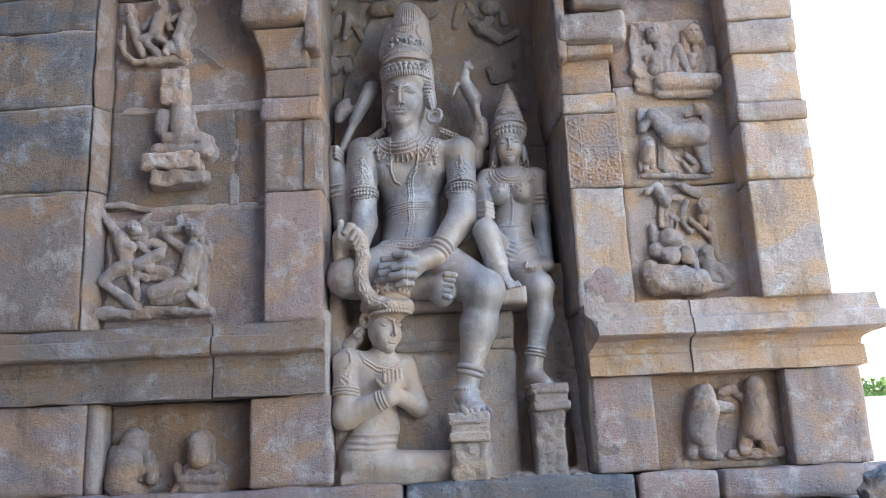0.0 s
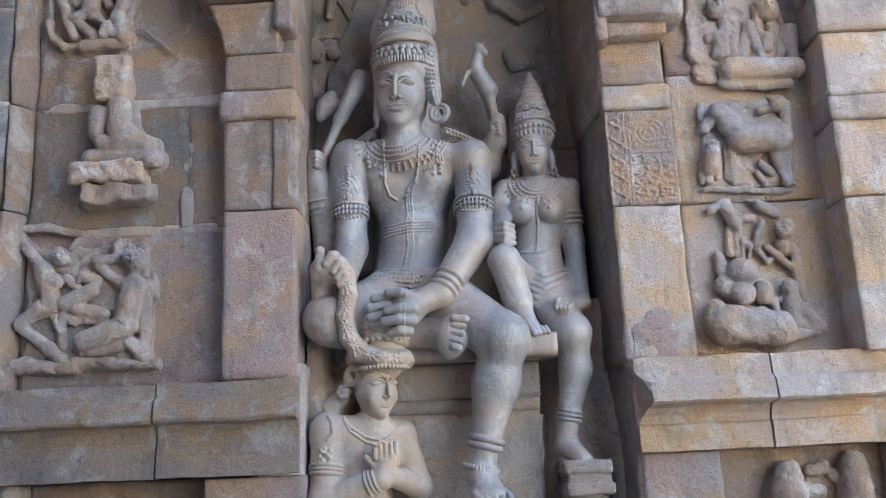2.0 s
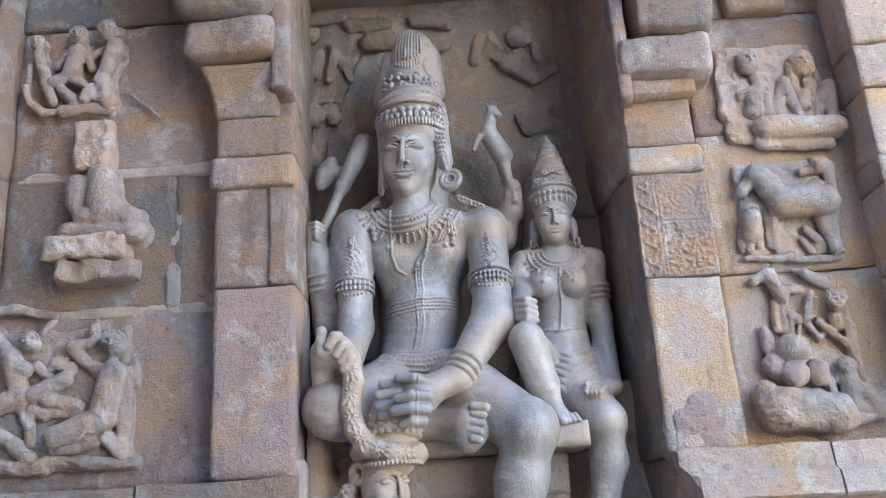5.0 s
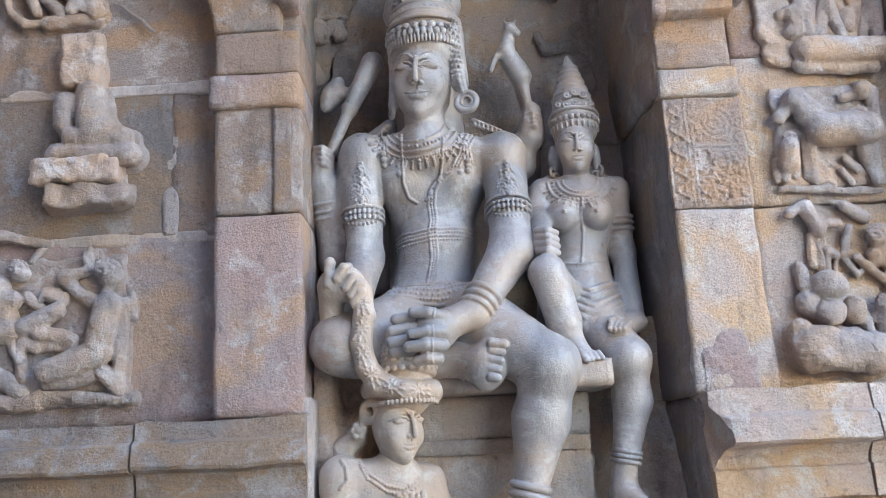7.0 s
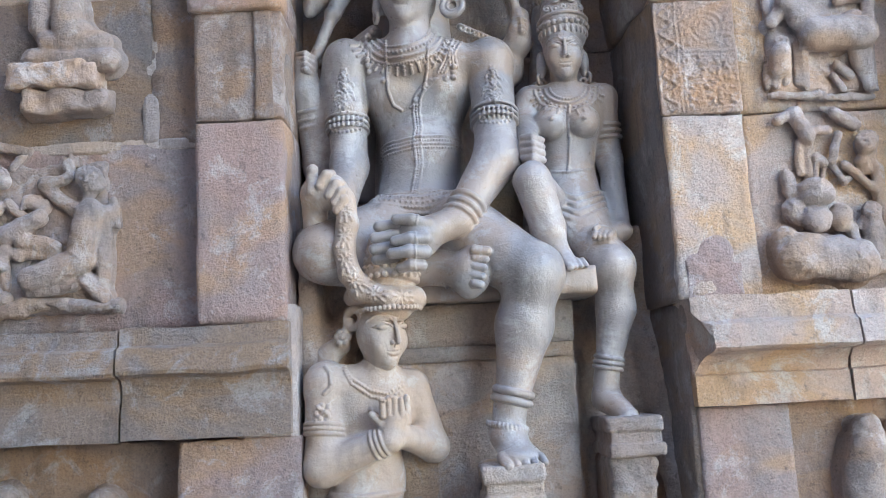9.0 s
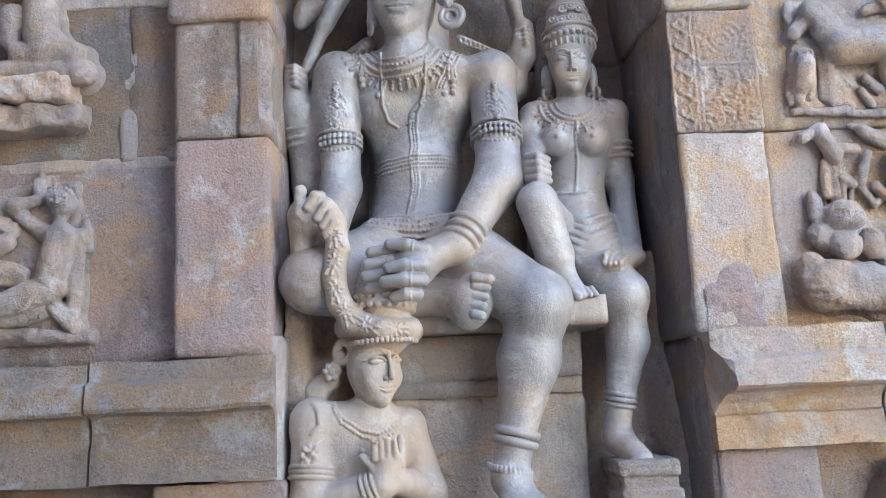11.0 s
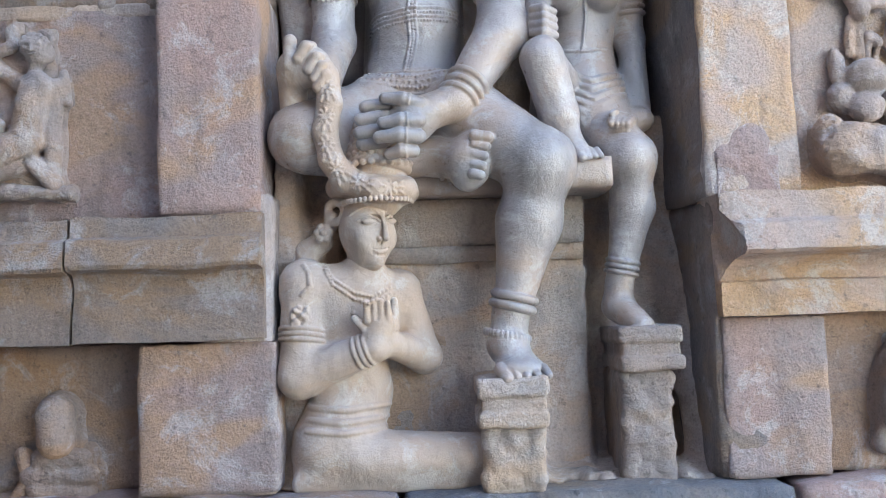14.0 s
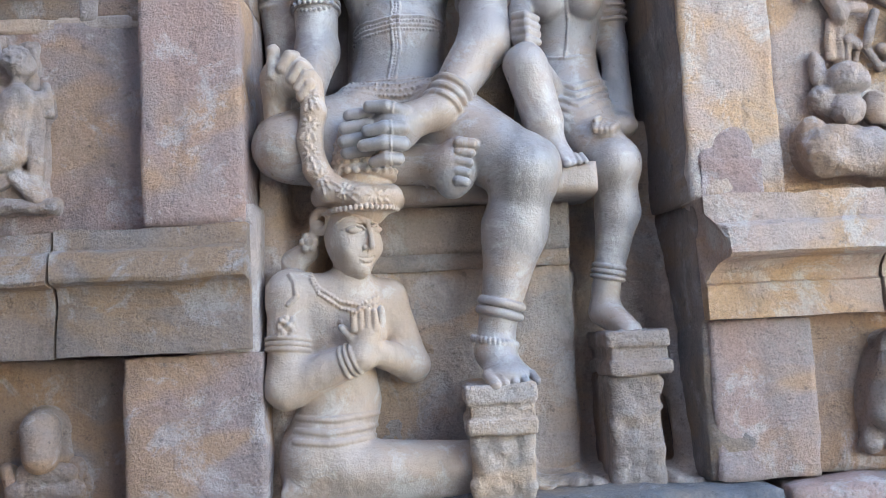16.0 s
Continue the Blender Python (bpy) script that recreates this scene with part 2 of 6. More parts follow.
    def ring(self, c, R, r, axis=(0, 1, 0), k=0.005, squash=1.0):
        """A torus round the axis; squash shortens it along the axis' y side."""
        c, ax = np.array(c, float), np.array(axis, float) / np.linalg.norm(axis)

        def dist(X, Y, Z):
            x, y, z = X - c[0], (Y - c[1]) / squash, Z - c[2]
            h = x * ax[0] + y * ax[1] + z * ax[2]
            q = np.sqrt(np.maximum(x * x + y * y + z * z - h * h, 0)) - R
            return np.sqrt(q * q + h * h) - r
        self._put(c - R - r, c + R + r, k, dist)
        return self

    def front(self, x, z):
        """The depth of the foremost surface at x, z."""
        i, j = int(round((x - self.lo[0]) / self.h)), int(round((z - self.lo[2]) / self.h))
        i, j = min(max(i, 0), self.n[0] - 1), min(max(j, 0), self.n[2] - 1)
        inside = np.nonzero(self.f[i, :, j] < 0)[0]
        return self.lo[1] + self.h * inside[0] if len(inside) else None

    def string(self, pts, r, gap=None, k=0.003, lift=0.0):
        """A row of beads (gap) or a cord laid over the surface through the x, z points."""
        pts = [np.array(p, float) for p in pts]
        path = []
        for a, b in zip(pts[:-1], pts[1:]):
            m = max(1, int(np.linalg.norm(b - a) / (0.9 * gap if gap else 0.7 * r)))
            path += [a + (b - a) * i / m for i in range(m)]
        path.append(pts[-1])
        put_at = [(p[0], self.front(*p), p[1]) for p in path]
        put_at = [(x, y - lift - 0.2 * r, z) for x, y, z in put_at if y is not None]
        for p in put_at:
            self.egg(p, r * 0.88, k)
        return self

    def surface(self, rough=0.0, seed=0):
        """The points and quads of the skin."""
        f = self.f
        f[0], f[-1], f[:, 0], f[:, -1], f[:, :, 0], f[:, :, -1] = 0.05, 0.05, 0.05, 0.05, 0.05, 0.05
        nx, ny, nz = f.shape
        s = f < 0
        cnt = np.zeros((nx - 1, ny - 1, nz - 1), np.int8)
        for a in (0, 1):
            for b in (0, 1):
                for c in (0, 1):
                    cnt += s[a:nx - 1 + a, b:ny - 1 + b, c:nz - 1 + c]
        I, J, K = np.nonzero((cnt > 0) & (cnt < 8))
        ids = np.full(cnt.shape, -1, np.int32)
        ids[I, J, K] = np.arange(len(I))
        acc, num = np.zeros((len(I), 3), np.float32), np.zeros(len(I), np.float32)
        for ax in range(3):
            for a in (0, 1):
                for b in (0, 1):
                    o = [0, 0, 0]
                    o[(ax + 1) % 3], o[(ax + 2) % 3] = a, b
                    e = list(o)
                    e[ax] = 1
                    f0, f1 = f[I + o[0], J + o[1], K + o[2]], f[I + e[0], J + e[1], K + e[2]]
                    m = (f0 < 0) != (f1 < 0)
                    t = np.where(m, f0 / np.where(m, f0 - f1, 1), 0)
                    q = np.tile(np.array(o, np.float32), (len(I), 1))
                    q[:, ax] = t
                    acc += np.where(m[:, None], q, 0)
                    num += m
        v = (np.column_stack([I, J, K]) + acc / num[:, None]) * self.h + self.lo
        faces = []
        for ax in range(3):
            u, w = (ax + 1) % 3, (ax + 2) % 3
            s0 = [slice(None)] * 3
            s1 = [slice(None)] * 3
            s0[ax], s1[ax] = slice(0, -1), slice(1, None)
            a, b = s[tuple(s0)], s[tuple(s1)]
            for flip, mask in ((False, a & ~b), (True, ~a & b)):
                P = np.array(np.nonzero(mask))
                P = P[:, (P[u] > 0) & (P[w] > 0)]
                quad = []
                for du, dw in ((1, 1), (0, 1), (0, 0), (1, 0)):
                    q = P.copy()
                    q[u] -= du
                    q[w] -= dw
                    quad.append(ids[q[0], q[1], q[2]])
                quad = np.column_stack(quad)
                faces.append(quad[:, ::-1] if flip else quad)
        faces = np.concatenate(faces)
        faces = faces[(faces >= 0).all(1)]
        if rough:
            v = v + rough * np.column_stack([fbm(v + seed + 11 * i, 16, 3) for i in range(3)])
        return v, faces

    def to_mesh(self, name, mat, rough=0.0, seed=0, also=()):
        """One mesh of this clay and of finer pieces that belong to it."""
        v, f = self.surface(rough, seed)
        for piece in also:
            v2, f2 = piece.surface(rough, seed)
            v, f = np.concatenate([v, v2]), np.concatenate([f, f2 + len(v)])
        return mesh_of(name, v, f, mat)


# ---- ground and distance ----
def sheet(name, x0, x1, y0, y1, z, n, mat, amp=0.03):
    g = np.linspace(-1, 1, n)
    g = np.sign(g) * np.abs(g) ** 3
    X, Y = np.meshgrid((x0 + x1) / 2 + g * (x1 - x0) / 2, (y0 + y1) / 2 + g * (y1 - y0) / 2)
    p = np.column_stack([X.ravel(), Y.ravel(), np.full(X.size, z)])
    p[:, 2] += amp * fbm(p, 0.7, 3)
    i = np.arange((n - 1) * n).reshape(n - 1, n)[:, :-1].ravel()
    return put(name, mesh_of(name, p, np.column_stack([i, i + 1, i + n + 1, i + n]), mat))


GROUND = -1.45
tagged(sheet("ground", -900, 900, -900, 900, GROUND, 90, M_SAND), "dry sandy temple ground in full sun", "ground", kind="structure")

# ---- wall mass with its niche ----
core = thing("wall_main", 0, 0.6, GROUND, "massive granite temple wall with a carved niche", "wall", kind="structure")
block("backing", -6, 2.10, 0.62, 4.0, GROUND, 20, M_GREY, core, res=0.8)
block("backing", -6, -0.02, 0.2, 0.62, GROUND, 20, M_GREY, core, res=0.8)
block("backing", 1.16, 2.10, 0.2, 0.62, GROUND, 20, M_GREY, core, res=0.8)
block("backing", -0.02, 1.16, 0.2, 0.62, 2.72, 20, M_GREY, core, res=0.5)
block("backing", -0.02, 1.16, 0.2, 0.62, GROUND, -0.15, M_GREY, core, res=0.5)

# unseen plain walls, added at the left and behind to block sky light
shade_walls = thing("wall_unseen", -5, -6, GROUND, "plain unseen granite wall added to block sky light from left and behind", "wall", kind="structure")
block("wall_face", -4.2, -2.9, -9, 0.6, GROUND, 9.0, M_GREY, shade_walls, res=0.6)
block("wall_face", -4.2, 2.7, -6.4, -5.2, GROUND, 8.0, M_GREY, shade_walls, res=0.6)

# far stretch of plain ashlar and the narrow border beside it
for z0, z1, cuts in ((0.705, 1.335, (-2.9, -2.2, -1.072)), (1.35, 1.75, (-2.9, -1.9, -1.072)), (1.765, 2.14, (-2.9, -2.3, -1.072)), (2.152, 2.33, (-2.9, -2.0, -1.072)), (2.34, 2.9, (-2.9, -1.7, -1.072))):
    for a, b in zip(cuts[:-1], cuts[1:]):
        block("stone", a, b - 0.006, 0.0, 0.25, z0, z1, M_GREY if z0 > 1 else M_TAN, core, rnd=0.007, rough=0.006, res=0.025)
for z in (1.3425, 1.7575, 2.146):
    block("mortar", -2.9, -1.074, 0.008, 0.2, z - 0.011, z + 0.011, M_PALE, core, rnd=0.005, rough=0.014, res=0.015)
for z0, z1 in ((0.70, 1.35), (1.352, 1.76), (1.762, 2.9)):
    block("border_stone", -1.071, -1.018, 0.004, 0.25, z0, z1, M_TAN, core, rnd=0.003, rough=0.006, res=0.015, shape=lambda p: np.column_stack([p[:, 0], p[:, 1] + np.where(p[:, 1] < 0.1, np.clip(p[:, 0] + 1.071, 0, 1) * 1.3, 0), p[:, 2]]))
# recessed field with carvings
for x0, x1, z0, z1, m in ((-1.02, -0.26, 0.70, 1.27, M_PINK), (-1.02, -0.425, 1.273, 1.767, M_BROWN), (-0.424, -0.26, 1.273, 1.767, M_TAN), (-1.02, -0.26, 1.77, 2.36, M_TAN), (-1.02, -0.26, 2.37, 2.95, M_GREY)):
    block("stone", x0, x1, 0.105, 0.3, z0, z1, m, core, rnd=0.004, rough=0.008)
for z in (1.27, 1.77):
    block("mortar", -1.02, -0.26, 0.1035, 0.2, z - 0.018, z + 0.018, M_PALE, core, rnd=0.003, rough=0.008, res=0.010)
block("mortar", -0.445, -0.405, 0.1035, 0.2, 1.28, 1.755, M_PALE, core, rnd=0.003, rough=0.010, res=0.010)
# field on the other side of the niche
for x0, x1, z0, z1, m in ((1.36, 1.9, 0.70, 1.248, M_ROSE), (1.36, 1.9, 1.25, 1.744, M_ROSE), (1.36, 1.9, 1.746, 2.2, M_PINK), (1.36, 1.9, 2.202, 2.95, M_TAN)):
    block("stone", x0, x1, 0.04, 0.3, z0, z1, m, core, rnd=0.004, rough=0.006)
block("stone", 1.52, 1.74, -0.01, 0.2, 2.19, 2.5, M_TAN, core, rnd=0.02, rough=0.006)
# unseen eave, implied by the corbels; its overhang is set to shade the niche
block("eave_stone", -0.6, 1.22, -0.42, 0.3, 2.75, 3.05, M_GREY, core, rnd=0.06, rough=0.01, res=0.1)
block("lintel", -0.03, 1.2, 0.02, 0.7, 2.60, 2.95, M_NICHE, core, rnd=0.02, rough=0.008, res=0.05)

# ---- corner pilaster ----
cp = thing("corner_pilaster", 2.0, 0.1, 0.69, "weathered pinkish granite corner pilaster of stacked courses", "pilaster")
for z0, z1, grow in ((0.69, 1.203, 0.0), (1.206, 1.474, 0.004), (1.477, 1.563, 0.012), (1.566, 1.804, 0.003), (1.807, 1.963, 0.008), (1.966, 2.4, 0.012), (2.405, 2.95, 0.012)):
    block("course_stone", 1.868 - grow * 0.5, 2.158 + grow, -0.125 - grow, 1.6, z0, z1, M_ROSE, cp, rnd=0.004, rough=0.006, res=0.025)

# ---- niche pilasters ----
lp = thing("pilaster", -0.13, 0.1, 0.70, "tan granite pilaster with inset panel and bracket capital", "pilaster", "niche pilasters")
block("shaft_stone", -0.262, 0.0, 0.0, 0.3, 0.70, 1.30, M_PINK, lp, rnd=0.008, rough=0.004, res=0.02)
block("shaft_stone", -0.265, 0.0, 0.012, 0.3, 1.305, 1.648, M_TAN, lp, rnd=0.006, rough=0.004, res=0.02)
block("frame_strip", -0.085, -0.03, 0.004, 0.1, 1.306, 1.645, M_TAN, lp, rnd=0.003, rough=0.003, res=0.015)
block("band", -0.282, 0.0, -0.006, 0.3, 1.648, 1.757, M_PINK, lp, rnd=0.008, rough=0.004, res=0.02)
block("shaft_stone", -0.268, 0.0, 0.002, 0.3, 1.76, 1.905, M_TAN, lp, rnd=0.008, rough=0.004, res=0.02)


def flare(z0, z1, xl, xr, out, left, right):
    def shape(p):
        t = np.clip((p[:, 2] - z0) / (z1 - z0), 0, 1) ** 1.8
        p = p.copy()
        p[:, 0] += np.where(p[:, 0] < (xl + xr) / 2, -left * t, right * t)
        p[:, 1] -= np.where(p[:, 1] < 0.1, out * t, 0)
        return p
    return shape


block("capital_bell", -0.27, -0.06, 0.0, 0.3, 1.907, 2.09, M_TAN, lp, rnd=0.008, rough=0.003, res=0.02, shape=flare(1.907, 2.09, -0.27, -0.06, 0.05, 0.05, 0.0))
block("abacus", -0.372, -0.052, -0.085, 0.3, 2.105, 2.262, M_TAN, lp, rnd=0.032, rough=0.007, res=0.015)
block("bracket", -0.072, -0.004, -0.06, 0.2, 1.985, 2.34, M_PINK, lp, rnd=0.01, rough=0.003, res=0.02)
block("corbel", -0.40, -0.07, -0.12, 0.3, 2.268, 2.56, M_BROWN, lp, rnd=0.05, rough=0.01, res=0.02, shape=flare(2.268, 2.56, -0.40, -0.07, 0.10, 0.09, 0.0))
rp = thing("pilaster", 1.24, 0.1, 0.70, "tan granite pilaster with scroll-carved block and bracket capital", "pilaster", "niche pilasters")
block("shaft_stone", 1.12, 1.358, 0.0, 0.3, 0.70, 1.243, M_ROSE, rp, rnd=0.006, rough=0.006, res=0.02)


def carved_block():
    c = Clay((1.10, -0.03, 1.235), (1.38, 0.1, 1.615), 0.0035)
    c.slab((1.118, 0.003, 1.248), (1.36, 0.09, 1.602), 0.006, 0.004)
    for x in (1.122, 1.183, 1.196, 1.352):
        c.slab((x - 0.004, 0.0, 1.252), (x + 0.004, 0.05, 1.60), 0.003, 0.002)
    for z in (1.425, 1.594, 1.262, 1.44):
        c.slab((1.196, 0.0, z - 0.004), (1.352, 0.05, z + 0.004), 0.003, 0.002)
    for i in range(60):
        a = i * 0.55
        c.egg((1.153 + 0.019 * math.sin(a), 0.006, 1.26 + 0.0056 * i), (0.008, 0.010, 0.006), 0.002)
        c.egg((1.153 - 0.012 * math.sin(a), 0.007, 1.262 + 0.0056 * i), (0.005, 0.008, 0.005), 0.002)
    for R in (0.052, 0.034, 0.017):
        c.ring((1.272, 0.006, 1.515), R, 0.006, (0, 1, 0), 0.003)
    rng = random.Random(4)
    for i in range(110):
        x, z = rng.uniform(1.205, 1.345), rng.uniform(1.268, 1.42)
        c.egg((x, 0.007, z), (rng.uniform(0.005, 0.011), 0.010, rng.uniform(0.005, 0.010)), 0.003)
    for i in range(30):
        x, z = rng.choice((1.21, 1.335)) + rng.uniform(-0.008, 0.008), rng.uniform(1.45, 1.585)
        c.egg((x, 0.007, z), (0.007, 0.009, 0.008), 0.003)
    return put("carved_block", c.to_mesh("carved_block", M_TAN, 0.0025), rp, "block carved with scrolls and a round medallion")


carved_block()
c = Clay((1.13, -0.03, 0.69), (1.33, 0.06, 0.93), 0.004)
c.slab((1.145, -0.007, 0.704), (1.305, 0.04, 0.80), 0.004, 0.004).egg((1.235, 0.004, 0.82), (0.055, 0.011, 0.065), 0.006, (0, 12, 0)).egg((1.18, 0.004, 0.80), (0.04, 0.010, 0.035), 0.006)
put("stone_patch", c.to_mesh("stone_patch", M_PINK, 0.004), rp, "rough cracked repair patch")
block("band", 1.112, 1.362, -0.008, 0.3, 1.605, 1.70, M_ROSE, rp, rnd=0.012, rough=0.004, res=0.02)
block("shaft_stone", 1.114, 1.345, 0.004, 0.3, 1.703, 1.875, M_TAN, rp, rnd=0.006, rough=0.006, res=0.02)
block("capital_bell", 1.15, 1.335, 0.0, 0.3, 1.878, 1.95, M_TAN, rp, rnd=0.008, rough=0.003, res=0.02, shape=flare(1.878, 1.95, 1.15, 1.335, 0.04, 0.0, 0.03))
block("abacus", 1.106, 1.421, -0.09, 0.3, 1.928, 2.075, M_TAN, rp, rnd=0.028, rough=0.006, res=0.015)
block("capital_neck", 1.144, 1.369, -0.05, 0.3, 1.868, 1.931, M_TAN, rp, rnd=0.012, rough=0.004, res=0.015)
block("bracket", 1.100, 1.150, -0.075, 0.2, 1.85, 2.45, M_PINK, rp, rnd=0.008, rough=0.003, res=0.02)
block("corbel", 1.17, 1.432, -0.12, 0.3, 2.0780000000000003, 2.44, M_TAN, rp, rnd=0.03, rough=0.008, res=0.02, shape=flare(2.075, 2.44, 1.15, 1.492, 0.10, 0.01, 0.10))
block("corbel_arm", 1.472, 1.772, -0.30, 0.3, 2.36, 2.52, M_BROWN, rp, rnd=0.02, rough=0.006, res=0.02, shape=lambda p: np.column_stack([p[:, 0], p[:, 1], p[:, 2] + 0.8 * np.clip(p[:, 0] - 1.472, 0, 1)]))

# ---- mouldings under the pilasters ----
PROF = [(-0.1, 0.695), (0.03, 0.695), (0.034, 0.645), (0.058, 0.635), (0.066, 0.572), (0.06, 0.562), (0.02, 0.553), (0.008, 0.53), (0.004, 0.50), (0.014, 0.468), (0.016, 0.46), (0.018, 0.383), (-0.1, 0.383)]
co = thing("cornice", -1.5, 0, 0.38, "long moulded granite string course, cracked through", "cornice", "string courses")
sweep("moulded_stone", PROF, [(-2.9, 0), (-0.476, 0)], M_BROWN, co)
sweep("moulded_stone", PROF, [(-0.468, 0), (0.008, 0)], M_BROWN, co)
PROF_R = [(-0.1, 0.70), (0.085, 0.70), (0.09, 0.632), (0.115, 0.618), (0.128, 0.555), (0.115, 0.548), (0.05, 0.54), (0.024, 0.515), (0.018, 0.49), (0.028, 0.484), (0.03, 0.402), (-0.1, 0.402)]
co = thing("cornice", 1.8, 0, 0.38, "moulded pinkish granite string course turning the corner", "cornice", "string courses")
ST = [(0.70, 1.124), (0.634, 1.124), (0.63, 1.172), (0.55, 1.172), (0.54, 1.165), (0.49, 1.137), (0.40, 1.137)]
sweep("moulded_stone", PROF_R, [(1.10, 0), (1.566, 0)], M_ROSE, co, start=ST)
sweep("moulded_stone", PROF_R, [(1.572, 0), (2.27, 0), (2.27, 1.6)], M_ROSE, co)

# ---- base course ----
base = thing("base_wall", 0, 0.1, 0, "granite base wall of large worn blocks with carved recesses", "wall", kind="structure")
block("stone", -2.4, -1.02, 0.0, 0.3, 0.0, 0.382, M_PINK, base, rnd=0.01)
block("stone", -1.018, -0.955, 0.02, 0.3, 0.0, 0.382, M_PALE, base, rnd=0.01)
block("stone", -0.955, -0.3, 0.12, 0.3, 0.0, 0.382, M_TAN, base, rnd=0.01)
block("stone", -0.318, 0.035, 0.0, 0.3, 0.0, 0.38, M_PINK, base, rnd=0.012, res=0.02)
block("stone", 1.138, 1.40, 0.0, 0.3, 0.0, 0.40, M_PINK, base, rnd=0.012, res=0.02)
block("stone", 1.395, 1.96, 0.08, 0.3, 0.0, 0.41, M_TAN, base, rnd=0.01)
block("stone", 1.945, 2.272, -0.02, 1.6, 0.0, 0.402, M_PINK, base, rnd=0.014)
for a, b in ((-2.9, -1.3), (-1.29, 0.33), (0.335, 1.28), (1.285, 1.62), (1.625, 2.36)):
    block("ledge_stone", a, b, -0.07, 0.62, -0.13, 0.0, M_GREY if a > 0.3 and a < 1 else M_PINK, base, rnd=0.02, rough=0.008)
for a, b in ((-2.9, -1.6), (-1.59, -0.2), (-0.19, 0.9), (0.91, 1.36), (1.37, 1.9), (1.91, 2.5)):
    block("plinth_stone", a, b, -0.2, 0.7, -0.55, -0.14, M_GREY, base, rnd=0.04, rough=0.02)
block("plinth_stone", -2.9, 2.6, -0.45, 0.7, GROUND - 0.1, -0.56, M_GREY, base, rnd=0.04, rough=0.02, res=0.1)

# ---- niche lining ----
ni = thing("niche", 0.55, 0.4, 0, "shadowed niche lining of rough dark granite", "niche", kind="structure")
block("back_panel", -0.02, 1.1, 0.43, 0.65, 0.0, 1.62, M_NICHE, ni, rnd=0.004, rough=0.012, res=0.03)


def crack_x(z):
    return -0.056 + (z - 1.705) * 0.374 + 0.006 * np.sin(z * 40)


def crack_side(left):
    """The two panels part along a slanting crack that closes towards the top."""
    def shape(p):
        p = p.copy()
        e = crack_x(p[:, 2]) + (0 if left else 0.024 * np.clip((2.065 - p[:, 2]) / 0.20, 0, 1) - 0.006)
        a, b = (-0.05, 0.0) if left else (0.0, 1.1)
        t = np.clip((p[:, 0] - a) / (b - a), 0, 1)
        p[:, 0] = a + (e - a) * t if left else e + (b - e) * t
        return p
    return shape


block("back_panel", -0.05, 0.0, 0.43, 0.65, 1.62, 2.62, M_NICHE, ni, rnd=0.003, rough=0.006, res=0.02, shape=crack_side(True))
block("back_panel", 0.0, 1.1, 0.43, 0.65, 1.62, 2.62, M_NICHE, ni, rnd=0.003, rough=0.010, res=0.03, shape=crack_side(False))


def lean_in(p):
    p = p.copy()
    t = np.clip(p[:, 1] / 0.45, 0, 1)
    p[:, 0] -= np.where(p[:, 0] < 1.2, t * (0.035 + 0.035 * p[:, 2] / 2.3), 0)
    return p


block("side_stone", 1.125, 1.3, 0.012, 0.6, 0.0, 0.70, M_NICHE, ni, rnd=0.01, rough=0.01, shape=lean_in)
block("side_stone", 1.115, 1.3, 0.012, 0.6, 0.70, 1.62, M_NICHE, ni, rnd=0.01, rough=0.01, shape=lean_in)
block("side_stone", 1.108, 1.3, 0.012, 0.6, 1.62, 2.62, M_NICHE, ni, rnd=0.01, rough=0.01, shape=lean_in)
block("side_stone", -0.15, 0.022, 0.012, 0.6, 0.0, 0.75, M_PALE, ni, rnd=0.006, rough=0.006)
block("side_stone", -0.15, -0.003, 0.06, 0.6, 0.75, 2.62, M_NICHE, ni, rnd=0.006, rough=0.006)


def niche_rock():
    """Uncut stone that joins the figures' supports to the niche's back and floor."""
    c = Clay((0.0, -0.08, -0.02), (1.16, 0.46, 1.0), 0.008)
    c.slab((0.02, 0.19, -0.02), (0.84, 0.46, 0.56), 0.02, 0.02)
    c.slab((0.78, 0.29, -0.02), (1.14, 0.46, 0.98), 0.03, 0.06)
    c.slab((0.02, 0.22, 0.5), (0.28, 0.46, 0.98), 0.03, 0.05)
    c.slab((0.02, 0.10, -0.02), (1.14, 0.4, 0.02), 0.02, 0.05)
    c.slab((0.91, 0.16, -0.02), (1.02, 0.42, 0.28), 0.03, 0.06)
    c.rod((0.93, 0.30, 0.34), (0.92, 0.36, 0.55), 0.06, 0.03, 0.06)
    c.slab((0.55, 0.05, -0.02), (0.69, 0.4, 0.16), 0.03, 0.06)
    c.rod((0.07, 0.14, 0.05), (0.07, 0.2, 0.66), 0.06, 0.05, 0.05)
    c.rod((0.1, 0.16, 0.60), (0.2, 0.2, 0.72), 0.05, 0.05, 0.05)
    c.rod((0.035, 0.17, 0.55), (0.03, 0.2, 0.98), 0.055, 0.045, 0.05)
    c.rod((1.13, 0.16, 0.0), (1.10, 0.3, 0.6), 0.05, 0.05, 0.05)
    for i in range(26):
        a = (0.05 + 0.042 * i, 0.1 - 0.03 * math.sin(i * 2.1), 0.0)
        c.egg(a, (0.03, 0.05, 0.014 + 0.008 * math.sin(i * 5.0)), 0.015)
    return put("niche_rock", c.to_mesh("niche_rock", M_NICHE_L, 0.008, 2), ni, "rough pale rock left uncut round the footrests")


